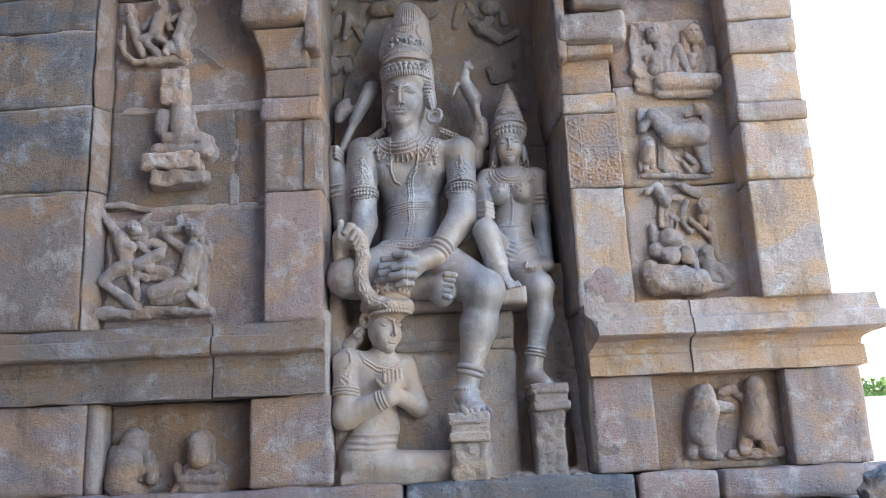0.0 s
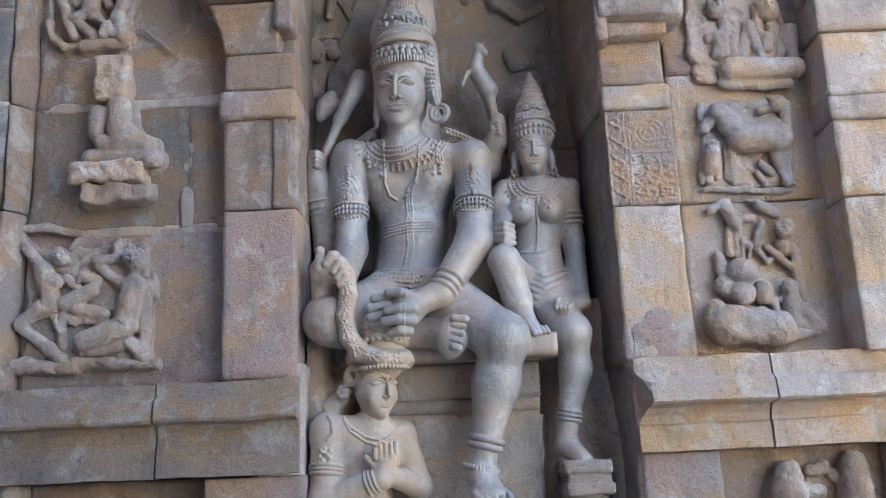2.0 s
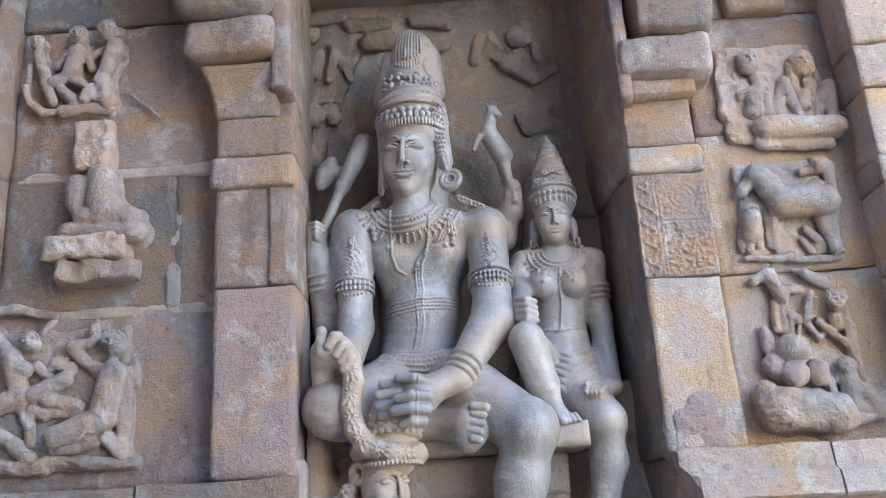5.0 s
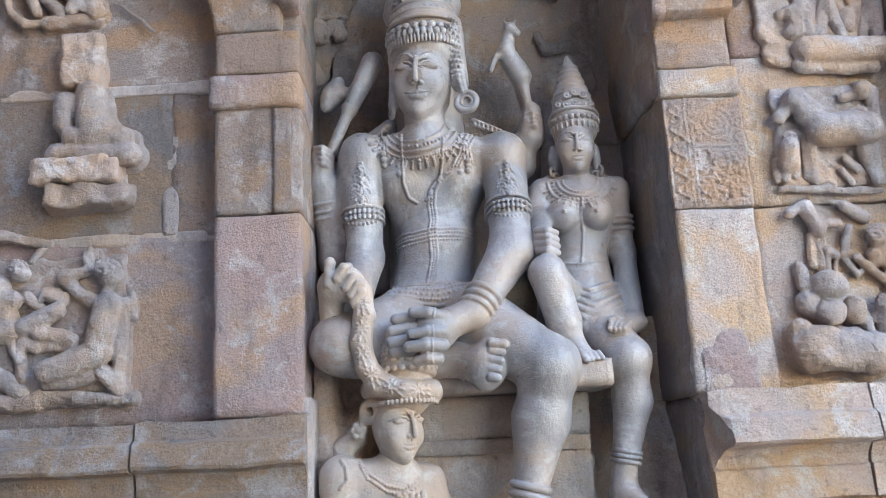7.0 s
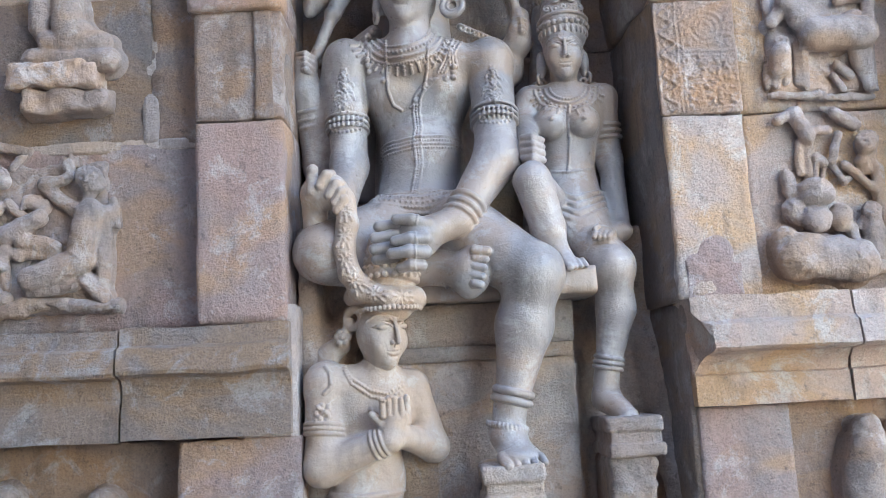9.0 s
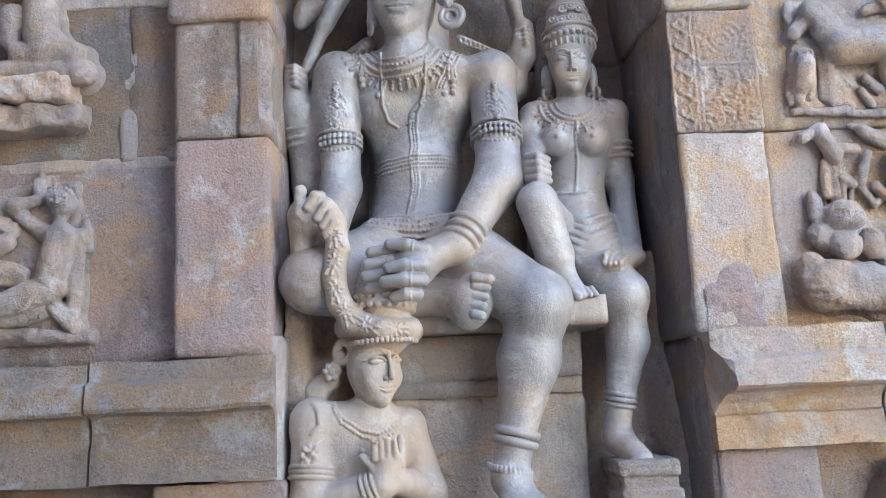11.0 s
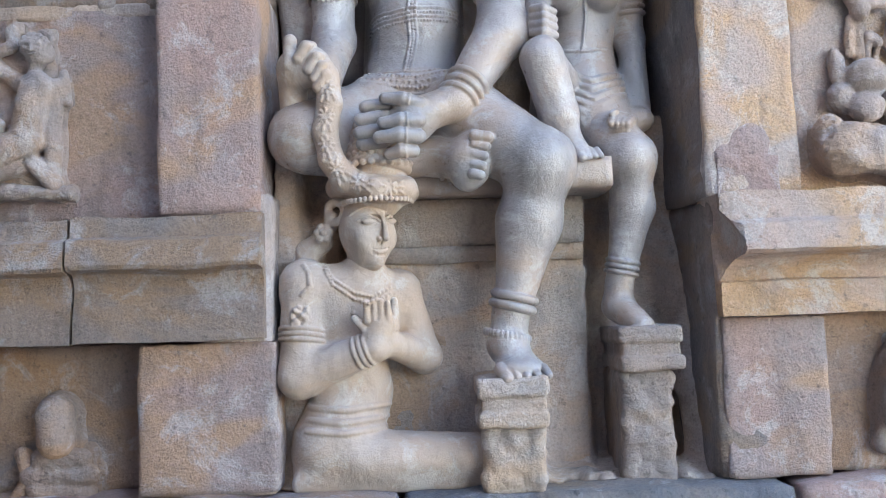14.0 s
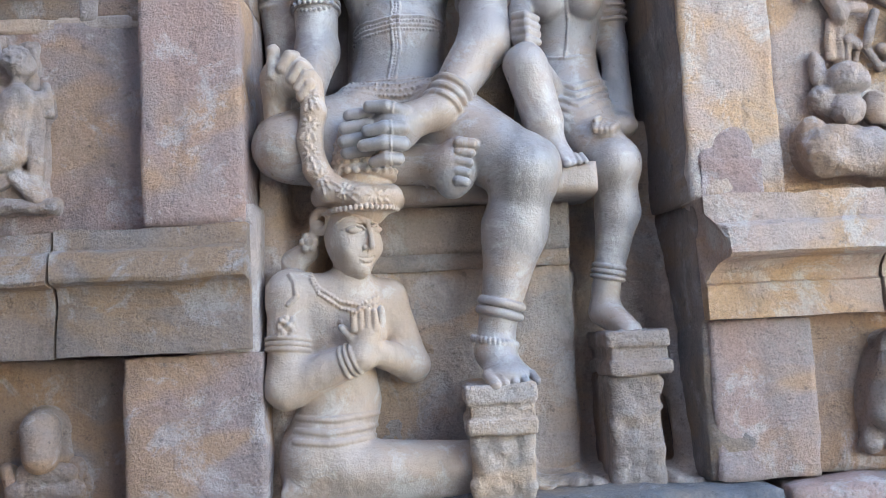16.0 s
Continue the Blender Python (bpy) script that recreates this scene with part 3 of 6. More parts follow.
M_NICHE_L = stone_mat("pale_niche_stone", (0.47, 0.365, 0.31), (0.39, 0.345, 0.335), (0.52, 0.34, 0.21), (0.54, 0.49, 0.47), 0.9)
niche_rock()
block("seat_panel", 0.0, 0.83, 0.185, 0.5, 0.0, 0.568, M_NICHE_L, ni, rnd=0.01, rough=0.008)
block("seat_moulding", 0.22, 0.832, 0.174, 0.5, 0.566, 0.612, M_NICHE_L, ni, rnd=0.006, rough=0.004)
block("seat_panel", 0.2, 0.84, 0.182, 0.5, 0.610, 0.74, M_NICHE_L, ni, rnd=0.008, rough=0.005)
block("seat_slab", 0.74, 0.902, 0.025, 0.3, 0.738, 0.826, M_STATUE, ni, rnd=0.012, rough=0.003)
block("seat_slab", 0.3, 0.735, 0.11, 0.5, 0.742, 0.828, M_STATUE, ni, rnd=0.012, rough=0.003)
S = dict(
    crown_top=(0.41, 0.22, 2.303), crown_mid=(0.392, 0.2, 2.109), crown_base=(0.384, 0.17, 1.929),
    head=(0.373, 0.16, 1.767), chin=(0.361, 0.12, 1.639), nose_tip=(0.357, 0.05, 1.699),
    neck=(0.382, 0.2, 1.61), sh_l=(0.164, 0.24, 1.569), sh_r=(0.635, 0.22, 1.541),
    chest_l=(0.292, 0.265, 1.470), chest_r=(0.490, 0.265, 1.467), belly=(0.402, 0.285, 1.254),
    waist=(0.387, 0.285, 1.159), hip=(0.381, 0.28, 1.048), elb_l=(0.17, 0.2, 1.191),
    wri_l=(0.151, 0.08, 1.068), fist=(0.14, 0.03, 1.076), fist_thumb=(0.081, 0.04, 1.141),
    fist_low=(0.076, 0.06, 1.026), elb_r=(0.634, 0.12, 1.178), wri_r=(0.5, 0.02, 0.967),
    palm=(0.384, -0.02, 0.919), bsh_l=(0.07, 0.32, 1.226), bwri_l=(0.027, 0.26, 1.465),
    bhand_l=(0.035, 0.24, 1.558), axe_a=(0.069, 0.24, 1.586), axe_b=(0.129, 0.25, 1.73),
    axe_c=(0.209, 0.28, 1.909), axe_blade=(0.065, 0.3, 1.808), bsh_r=(0.66, 0.3, 1.579),
    bhand_r=(0.741, 0.26, 1.651), deer_rump=(0.718, 0.27, 1.826), deer_chest=(0.672, 0.26, 1.911),
    deer_head=(0.691, 0.24, 1.994), deer_muzzle=(0.712, 0.23, 1.97), deer_foot=(0.734, 0.27, 1.718),
    deer_fore=(0.614, 0.24, 1.841), ear=(0.522, 0.14, 1.687), lobe=(0.282, 0.18, 1.7),
    thigh_l0=(0.284, 0.18, 0.965), knee_l=(0.105, 0.08, 0.902), shin_l=(0.284, 0.1, 0.844),
    foot_l0=(0.451, 0.08, 0.84), foot_l1=(0.531, 0.06, 0.808), thigh_r0=(0.509, 0.14, 0.962),
    knee_r=(0.729, 0.02, 0.802), calf_r=(0.682, 0.05, 0.655), ank_r=(0.622, 0.05, 0.419),
    heel_r=(0.612, 0.05, 0.349), toe_r=(0.646, -0.02, 0.269),
)
P = dict(
    crown_tip=(0.881, 0.26, 1.886), crown_mid=(0.879, 0.25, 1.742), crown_base=(0.879, 0.23, 1.619),
    head=(0.873, 0.2, 1.537), chin=(0.863, 0.17, 1.454), nose_tip=(0.854, 0.11, 1.485),
    neck=(0.871, 0.23, 1.429), sh_l=(0.762, 0.26, 1.397), sh_r=(0.994, 0.26, 1.392),
    br_l=(0.812, 0.17, 1.299), br_r=(0.915, 0.17, 1.298), chest=(0.879, 0.25, 1.328),
    waist=(0.862, 0.26, 1.151), hip=(0.868, 0.24, 0.983), elb_r=(1.007, 0.28, 1.194),
    wri_r=(1.008, 0.22, 0.961), hand_l=(0.733, 0.1, 1.184), elb_l=(0.731, 0.24, 1.335),
    knee_l=(0.731, 0.06, 1.084), shin_l=(0.771, 0.08, 0.937), foot_l0=(0.79, 0.08, 0.876),
    foot_l1=(0.813, 0.05, 0.825), thigh_r0=(0.893, 0.2, 0.925), knee_r=(0.953, 0.1, 0.821),
    calf_r=(0.96, 0.13, 0.697), ank_r=(0.917, 0.14, 0.49), heel_r=(0.912, 0.14, 0.438),
    toe_r=(0.967, 0.04, 0.366), blk_tl=(0.883, 0.04, 0.376), blk_br=(1.042, 0.02, 0.272),
    ped_bl=(0.879, 0.1, 0.088), ped_br=(1.022, 0.1, 0.077),
)
K = dict(
    head=(0.268, 0.06, 0.663), chin=(0.281, 0.02, 0.59), nose=(0.296, 0.0, 0.631),
    crown0=(0.288, 0.06, 0.75), crown1=(0.298, 0.06, 0.816), crown2=(0.286, 0.08, 0.917),
    g1=(0.174, 0.02, 1.05), g2=(0.182, 0.0, 0.971), g3=(0.168, 0.0, 0.898),
    g4=(0.183, 0.0, 0.825), g5=(0.216, 0.0, 0.775), g6=(0.295, -0.02, 0.747),
    g7=(0.363, 0.02, 0.748), ear=(0.148, 0.08, 0.649), hair=(0.099, 0.12, 0.602),
    neck=(0.249, 0.09, 0.556), sh_l=(0.095, 0.08, 0.512), sh_r=(0.338, 0.14, 0.495),
    chest=(0.196, 0.12, 0.427), waist=(0.211, 0.12, 0.236), hip=(0.172, 0.1, 0.111),
    elb_l=(0.083, 0.04, 0.284), wri_l=(0.278, 0.0, 0.353), palm=(0.297, 0.0, 0.408),
    tip=(0.29, 0.0, 0.467), thumb=(0.233, -0.01, 0.425), elb_r=(0.398, 0.14, 0.321),
    knee=(0.231, 0.08, 0.075), leg1=(0.531, 0.08, 0.061), blk_tl=(0.532, 0.0, 0.258),
    blk_br=(0.701, 0.0, 0.153), ped_b=(0.596, 0.0, 0.022), rock_l=(0.091, 0.05, 0.024),
    arm_r_mid=(0.343, 0.06, 0.32),
)

# carved strokes: two ends and a thickness
DANCERS = {
    "dancer": [
        (-0.790, 2.302, -0.795, 2.310, 0.034), (-0.797, 2.233, -0.810, 2.163, 0.034), (-0.832, 2.246, -0.871, 2.193, 0.016),
        (-0.871, 2.193, -0.832, 2.246, 0.016), (-0.810, 2.158, -0.876, 2.128, 0.024), (-0.875, 2.123, -0.795, 2.043, 0.020),
        (-0.802, 2.138, -0.766, 2.110, 0.018), (-0.764, 2.261, -0.743, 2.184, 0.018)],
    "dancer.": [
        (-0.687, 2.313, -0.683, 2.323, 0.036), (-0.656, 2.259, -0.699, 2.131, 0.030), (-0.648, 2.233, -0.731, 2.103, 0.022),
        (-0.738, 2.094, -0.753, 2.055, 0.022), (-0.698, 2.119, -0.671, 2.035, 0.028), (-0.739, 2.234, -0.695, 2.262, 0.016),
        (-0.723, 2.070, -0.660, 2.039, 0.022)],
    "attendant": [
        (-0.948, 2.289, -0.946, 2.299, 0.024), (-0.939, 2.243, -0.904, 2.144, 0.022), (-0.974, 2.212, -0.975, 2.124, 0.012),
        (-0.975, 2.124, -0.961, 2.061, 0.014), (-0.961, 2.061, -0.913, 2.016, 0.014), (-0.913, 2.016, -0.845, 2.022, 0.014),
        (-0.903, 2.132, -0.875, 2.056, 0.018)],
    "staff": [
        (-0.598, 2.065, -0.489, 1.972, 0.007)],
    "pedestal": [
        (-0.838, 2.016, -0.670, 2.018, 0.024)],
}
FIGHTERS = {
    "fighter": [
        (-1.035, 1.287, -0.993, 1.216, 0.016), (-0.993, 1.216, -0.931, 1.133, 0.022), (-0.931, 1.128, -0.896, 1.013, 0.034),
        (-0.890, 1.091, -0.881, 1.082, 0.026), (-0.868, 1.173, -0.873, 1.182, 0.032), (-0.838, 1.218, -0.811, 1.253, 0.014),
        (-0.845, 1.097, -0.801, 1.061, 0.018), (-0.883, 0.996, -0.935, 0.984, 0.032), (-0.936, 0.990, -0.997, 0.941, 0.028),
        (-0.999, 0.925, -0.891, 0.847, 0.024), (-0.895, 0.848, -0.847, 0.810, 0.026), (-0.884, 0.967, -0.851, 0.905, 0.016)],
    "fallen_body": [
        (-0.842, 1.006, -0.749, 1.046, 0.030), (-0.800, 0.983, -0.700, 0.958, 0.024), (-0.780, 1.106, -0.737, 1.083, 0.022),
        (-0.793, 1.119, -0.803, 1.086, 0.010), (-0.773, 1.122, -0.774, 1.089, 0.010), (-0.751, 1.117, -0.747, 1.083, 0.010),
        (-0.729, 1.099, -0.732, 1.070, 0.010), (-0.805, 0.947, -0.698, 0.932, 0.020), (-0.847, 0.961, -0.808, 0.935, 0.018),
        (-0.857, 0.930, -0.850, 0.849, 0.020)],
    "fighter.": [
        (-0.592, 1.150, -0.596, 1.159, 0.038), (-0.602, 1.109, -0.605, 1.092, 0.018), (-0.632, 1.061, -0.737, 1.150, 0.024),
        (-0.737, 1.156, -0.663, 1.171, 0.018), (-0.660, 1.183, -0.664, 1.217, 0.018), (-0.675, 1.218, -0.682, 1.242, 0.008),
        (-0.661, 1.226, -0.662, 1.249, 0.008), (-0.647, 1.216, -0.645, 1.238, 0.008), (-0.591, 1.054, -0.617, 0.938, 0.044),
        (-0.546, 1.060, -0.560, 0.935, 0.022), (-0.560, 0.935, -0.563, 0.839, 0.024), (-0.617, 0.913, -0.762, 0.865, 0.040),
        (-0.772, 0.834, -0.648, 0.843, 0.026), (-0.608, 0.853, -0.557, 0.803, 0.026), (-0.531, 1.093, -0.517, 1.018, 0.012)],
    "rim": [
        (-1.037, 1.300, -0.945, 1.295, 0.014), (-0.945, 1.295, -0.806, 1.263, 0.016)],
    "ledge": [
        (-1.040, 0.795, -0.800, 0.780, 0.026), (-0.801, 0.792, -0.515, 0.774, 0.022)],
}
RIDERS = {
    "rider": [
        (1.568, 1.982, 1.567, 2.006, 0.037), (1.579, 1.934, 1.586, 1.896, 0.018), (1.517, 1.952, 1.522, 1.872, 0.016),
        (1.522, 1.872, 1.590, 1.891, 0.018), (1.566, 1.869, 1.565, 1.836, 0.029), (1.553, 1.809, 1.571, 1.815, 0.027),
        (1.612, 1.866, 1.611, 1.801, 0.018), (1.676, 1.918, 1.639, 1.790, 0.021), (1.682, 1.913, 1.708, 1.776, 0.023)],
    "rider.": [
        (1.749, 1.961, 1.744, 1.985, 0.039), (1.715, 1.992, 1.707, 1.885, 0.021), (1.783, 1.992, 1.797, 1.920, 0.018),
        (1.757, 1.904, 1.761, 1.875, 0.020), (1.733, 1.858, 1.731, 1.821, 0.025), (1.809, 1.886, 1.770, 1.772, 0.020),
        (1.822, 1.890, 1.823, 1.736, 0.023)],
    "spear_tip": [
        (1.828, 1.798, 1.867, 1.780, 0.008)],
    "bench": [
        (1.585, 1.738, 1.811, 1.728, 0.043), (1.562, 1.693, 1.788, 1.675, 0.023)],
}
BULLS = {
    "bull": [
        (1.520, 1.566, 1.468, 1.520, 0.023), (1.521, 1.574, 1.557, 1.541, 0.037), (1.592, 1.552, 1.597, 1.561, 0.016),
        (1.555, 1.528, 1.590, 1.482, 0.039), (1.592, 1.469, 1.726, 1.465, 0.051), (1.704, 1.510, 1.742, 1.491, 0.027),
        (1.559, 1.436, 1.550, 1.316, 0.016), (1.547, 1.493, 1.531, 1.326, 0.014), (1.746, 1.442, 1.741, 1.305, 0.020),
        (1.714, 1.418, 1.735, 1.346, 0.020), (1.772, 1.502, 1.770, 1.302, 0.009)],
    "calf": [
        (1.660, 1.378, 1.687, 1.347, 0.016), (1.638, 1.345, 1.665, 1.306, 0.012)],
    "bull.": [
        (1.744, 1.606, 1.733, 1.593, 0.027), (1.729, 1.589, 1.678, 1.578, 0.016), (1.726, 1.625, 1.733, 1.615, 0.012),
        (1.766, 1.591, 1.761, 1.507, 0.021), (1.697, 1.520, 1.719, 1.527, 0.023)],
    "herder": [
        (1.491, 1.449, 1.496, 1.453, 0.021), (1.483, 1.414, 1.481, 1.372, 0.031), (1.455, 1.390, 1.451, 1.331, 0.012),
        (1.511, 1.387, 1.500, 1.336, 0.012), (1.475, 1.361, 1.471, 1.325, 0.012)],
    "ledge": [
        (1.455, 1.301, 1.757, 1.285, 0.012)],
}
CATTLES = {
    "goat": [
        (1.503, 1.239, 1.460, 1.218, 0.018), (1.517, 1.230, 1.515, 1.238, 0.023), (1.526, 1.246, 1.535, 1.271, 0.008),
        (1.522, 1.205, 1.540, 1.166, 0.025), (1.518, 1.149, 1.508, 1.054, 0.012), (1.548, 1.168, 1.532, 1.040, 0.016),
        (1.551, 1.186, 1.604, 1.183, 0.016)],
    "goat.": [
        (1.627, 1.240, 1.600, 1.250, 0.010), (1.631, 1.232, 1.652, 1.222, 0.021), (1.660, 1.222, 1.692, 1.199, 0.020),
        (1.636, 1.169, 1.604, 1.089, 0.013), (1.599, 1.081, 1.633, 1.023, 0.012), (1.633, 1.023, 1.663, 1.041, 0.010)],
    "kid": [
        (1.562, 1.100, 1.579, 1.082, 0.016), (1.555, 1.080, 1.552, 1.035, 0.010), (1.588, 1.078, 1.578, 1.038, 0.010)],
    "herder": [
        (1.710, 1.140, 1.704, 1.128, 0.031), (1.731, 1.147, 1.727, 1.076, 0.014), (1.697, 1.084, 1.702, 1.064, 0.023),
        (1.645, 1.075, 1.711, 1.003, 0.014), (1.737, 1.066, 1.732, 0.986, 0.018), (1.732, 0.986, 1.743, 0.890, 0.018)],
    "kneeling_herder": [
        (1.696, 0.932, 1.698, 0.924, 0.027), (1.677, 0.909, 1.658, 0.887, 0.012), (1.700, 0.885, 1.699, 0.811, 0.031),
        (1.733, 0.852, 1.782, 0.784, 0.025), (1.707, 0.811, 1.759, 0.781, 0.023)],
    "bush": [
        (1.471, 1.044, 1.474, 1.003, 0.023), (1.531, 0.996, 1.555, 0.987, 0.043), (1.482, 0.949, 1.491, 0.935, 0.035),
        (1.531, 0.917, 1.538, 0.909, 0.039)],
    "rock": [
        (1.603, 0.921, 1.602, 0.909, 0.035), (1.635, 0.892, 1.645, 0.856, 0.018), (1.543, 0.838, 1.549, 0.827, 0.037),
        (1.583, 0.825, 1.605, 0.797, 0.043), (1.437, 0.852, 1.437, 0.825, 0.041), (1.461, 0.804, 1.639, 0.784, 0.063),
        (1.483, 0.822, 1.537, 0.800, 0.051), (1.650, 0.814, 1.652, 0.779, 0.039), (1.677, 0.770, 1.765, 0.773, 0.025)],
}
SHRINE = [
    (-0.675, 1.746, -0.665, 1.648, 0.050), (-0.749, 1.718, -0.760, 1.649, 0.038), (-0.646, 1.620, -0.640, 1.601, 0.054),
    (-0.720, 1.597, -0.569, 1.592, 0.040), (-0.770, 1.541, -0.544, 1.532, 0.042)]
WRESTLERS = {
    "wrestler": [
        (1.620, 0.300, 1.617, 0.314, 0.049), (1.612, 0.247, 1.587, 0.158, 0.064), (1.577, 0.282, 1.548, 0.198, 0.025),
        (1.612, 0.129, 1.611, 0.072, 0.037), (1.565, 0.131, 1.544, 0.075, 0.030), (1.662, 0.269, 1.728, 0.252, 0.025)],
    "wrestler.": [
        (1.838, 0.324, 1.838, 0.338, 0.047), (1.835, 0.261, 1.813, 0.162, 0.054), (1.791, 0.292, 1.747, 0.328, 0.022),
        (1.747, 0.332, 1.698, 0.320, 0.022), (1.791, 0.144, 1.763, 0.075, 0.030), (1.848, 0.142, 1.878, 0.075, 0.032),
        (1.885, 0.235, 1.888, 0.150, 0.022)],
    "ledge": [
        (1.528, 0.062, 1.656, 0.052, 0.022), (1.719, 0.058, 1.923, 0.059, 0.022)],
}
DEVOTEES = {
    "devotee": [
        (-0.837, 0.208, -0.838, 0.227, 0.055), (-0.863, 0.142, -0.883, 0.043, 0.067), (-0.781, 0.162, -0.762, 0.057, 0.025),
        (-0.808, 0.102, -0.860, 0.066, 0.025), (-0.922, 0.183, -0.943, 0.074, 0.027),
        (-0.906, 0.016, -0.912, -0.065, 0.042), (-0.828, 0.013, -0.810, -0.069, 0.040)],
}
ALTAR = {
    "rounded_stone": [
        (-0.549, 0.205, -0.547, 0.138, 0.052)],
    "altar": [
        (-0.595, 0.092, -0.488, 0.093, 0.027), (-0.623, 0.051, -0.467, 0.049, 0.025), (-0.607, 0.008, -0.481, 0.003, 0.030),
        (-0.615, -0.043, -0.465, -0.049, 0.030)],
    "spout": [
        (-0.644, 0.104, -0.623, 0.051, 0.020), (-0.637, 0.024, -0.679, -0.026, 0.017)],
}
NICHE_REL_A = [
    (-0.006, 2.471, -0.006, 2.466, 0.036), (0.025, 2.369, 0.003, 2.310, 0.031), (0.025, 2.357, 0.013, 2.297, 0.022),
    (0.091, 2.389, 0.067, 2.269, 0.020), (0.069, 2.416, 0.133, 2.337, 0.018), (0.111, 2.351, 0.152, 2.262, 0.016),
    (-0.008, 2.310, -0.062, 2.302, 0.018)]
NICHE_REL_B = [
    (0.243, 2.415, 0.308, 2.423, 0.049), (0.308, 2.411, 0.523, 2.382, 0.031), (0.159, 2.509, 0.290, 2.512, 0.036),
    (0.422, 2.515, 0.551, 2.481, 0.032), (-0.005, 2.547, 0.116, 2.551, 0.032)]
NICHE_REL_C = [
    (0.827, 2.398, 0.837, 2.392, 0.049), (0.819, 2.312, 0.774, 2.278, 0.033), (0.721, 2.430, 0.759, 2.365, 0.020),
    (0.890, 2.380, 0.905, 2.305, 0.020), (0.795, 2.277, 0.874, 2.211, 0.029), (0.874, 2.211, 0.964, 2.252, 0.020),
    (0.734, 2.318, 0.815, 2.263, 0.022), (0.677, 2.421, 0.647, 2.300, 0.022)]
NICHE_REL_D = [
    (-0.010, 2.131, 0.011, 2.094, 0.039), (0.064, 2.126, 0.084, 2.089, 0.030), (-0.062, 2.182, 0.107, 2.175, 0.011),
    (-0.043, 1.994, -0.002, 1.922, 0.034)]
NICHE_REL_E = [
    (0.806, 2.050, 0.832, 1.990, 0.019), (0.832, 1.990, 0.917, 2.007, 0.023), (0.917, 2.007, 0.976, 1.968, 0.019),
    (0.944, 2.063, 0.944, 2.059, 0.026), (0.968, 1.900, 0.982, 1.832, 0.025)]


def V(p, dx=0.0, dy=0.0, dz=0.0):
    return (p[0] + dx, p[1] + dy, p[2] + dz)


def face(c, at, s, yaw=0.0, pitch=0.0, roll=0.0):
    """A calm oval face of half width s: brow arches, almond eyes under heavy lids, straight nose, small full lips."""
    turn = (pitch, roll, yaw)
    M = np.array(Euler([radians(v) for v in turn]).to_matrix())

    def skin_y(x, z):
        e = 1 - x * x - (z / 1.36) ** 2
        j = 1 - (x / 0.66) ** 2 - ((z + 0.80) / 0.68) ** 2
        return min(-1.05 * math.sqrt(max(e, 0.02)), -0.33 - 0.64 * math.sqrt(j) if j > 0 else 0)

    def w(x, z, out=0.0):
        return np.array(at) + M @ (np.array([x, skin_y(x, z) - out, z]) * s)

    def arc(pts, r, k, out=0.0, cut=False):
        q = [w(*p, out) for p in pts]
        for a, b in zip(q[:-1], q[1:]):
            c.rod(a, b, r * s, r * s, k, cut=cut)
    base = np.array(at)
    c.egg(base, np.array([1.0, 1.05, 1.36]) * s, 0.010, turn)
    c.egg(base + M @ (np.array([0, -0.33, -0.80]) * s), np.array([0.66, 0.64, 0.68]) * s, 0.02, turn)
    for sx in (-1, 1):
        c.egg(w(0.50 * sx, -0.38, -0.22), np.array([0.36, 0.30, 0.40]) * s, 0.02, turn)
        # hollow of the eye, ball, lids
        c.egg(w(0.40 * sx, 0.33, 0.05), np.array([0.40, 0.20, 0.20]) * s, 0.006, turn, cut=True)
        c.egg(w(0.42 * sx, 0.25, -0.12), np.array([0.33, 0.19, 0.15]) * s, 0.002, turn)
        up = [(x * sx, z) for x, z in ((0.12, 0.25), (0.24, 0.37), (0.42, 0.42), (0.60, 0.37), (0.80, 0.26))]
        low = [(x * sx, z) for x, z in ((0.12, 0.24), (0.28, 0.14), (0.46, 0.11), (0.64, 0.16), (0.80, 0.26))]
        arc(up, 0.048, 0.0012, -0.02)
        arc(low, 0.034, 0.0012, -0.03)
        arc([(x, z - 0.075) for x, z in up[1:-1]], 0.030, 0.0012, 0.0, True)
        # brow arch with a groove over the lid
        arc([(0.10 * sx, 0.50), (0.28 * sx, 0.68), (0.50 * sx, 0.74), (0.74 * sx, 0.65), (0.90 * sx, 0.48)], 0.045, 0.003, -0.01)
        arc([(0.18 * sx, 0.47), (0.32 * sx, 0.57), (0.50 * sx, 0.60), (0.70 * sx, 0.53)], 0.035, 0.003, 0.03, True)
        # wing of the nose, fold and half of the mouth
        c.egg(w(0.155 * sx, -0.37, 0.07), np.array([0.095, 0.13, 0.085]) * s, 0.003, turn)
        c.egg(w(0.09 * sx, -0.47, 0.16), np.array([0.05, 0.07, 0.04]) * s, 0.002, turn, cut=True)
        arc([(0.0, -0.665), (0.09 * sx, -0.635), (0.22 * sx, -0.675), (0.36 * sx, -0.66)], 0.058, 0.002, 0.02)
        arc([(0.0, -0.835), (0.12 * sx, -0.825), (0.25 * sx, -0.77)], 0.075, 0.002, 0.01)
        arc([(0.0, -0.745), (0.18 * sx, -0.735), (0.38 * sx, -0.685)], 0.028, 0.001, 0.065, True)
        c.egg(w(0.42 * sx, -0.68, 0.02), 0.055 * s, 0.004, cut=True)
    nose = [w(0, 0.52, 0.0), w(0, 0.10, 0.12), w(0, -0.32, 0.25)]
    c.rod(nose[0], nose[1], 0.085 * s, 0.085 * s, 0.004).rod(nose[1], nose[2], 0.085 * s, 0.115 * s, 0.003)
    arc([(0, -0.46), (0, -0.58)], 0.03, 0.002, 0.01, True)
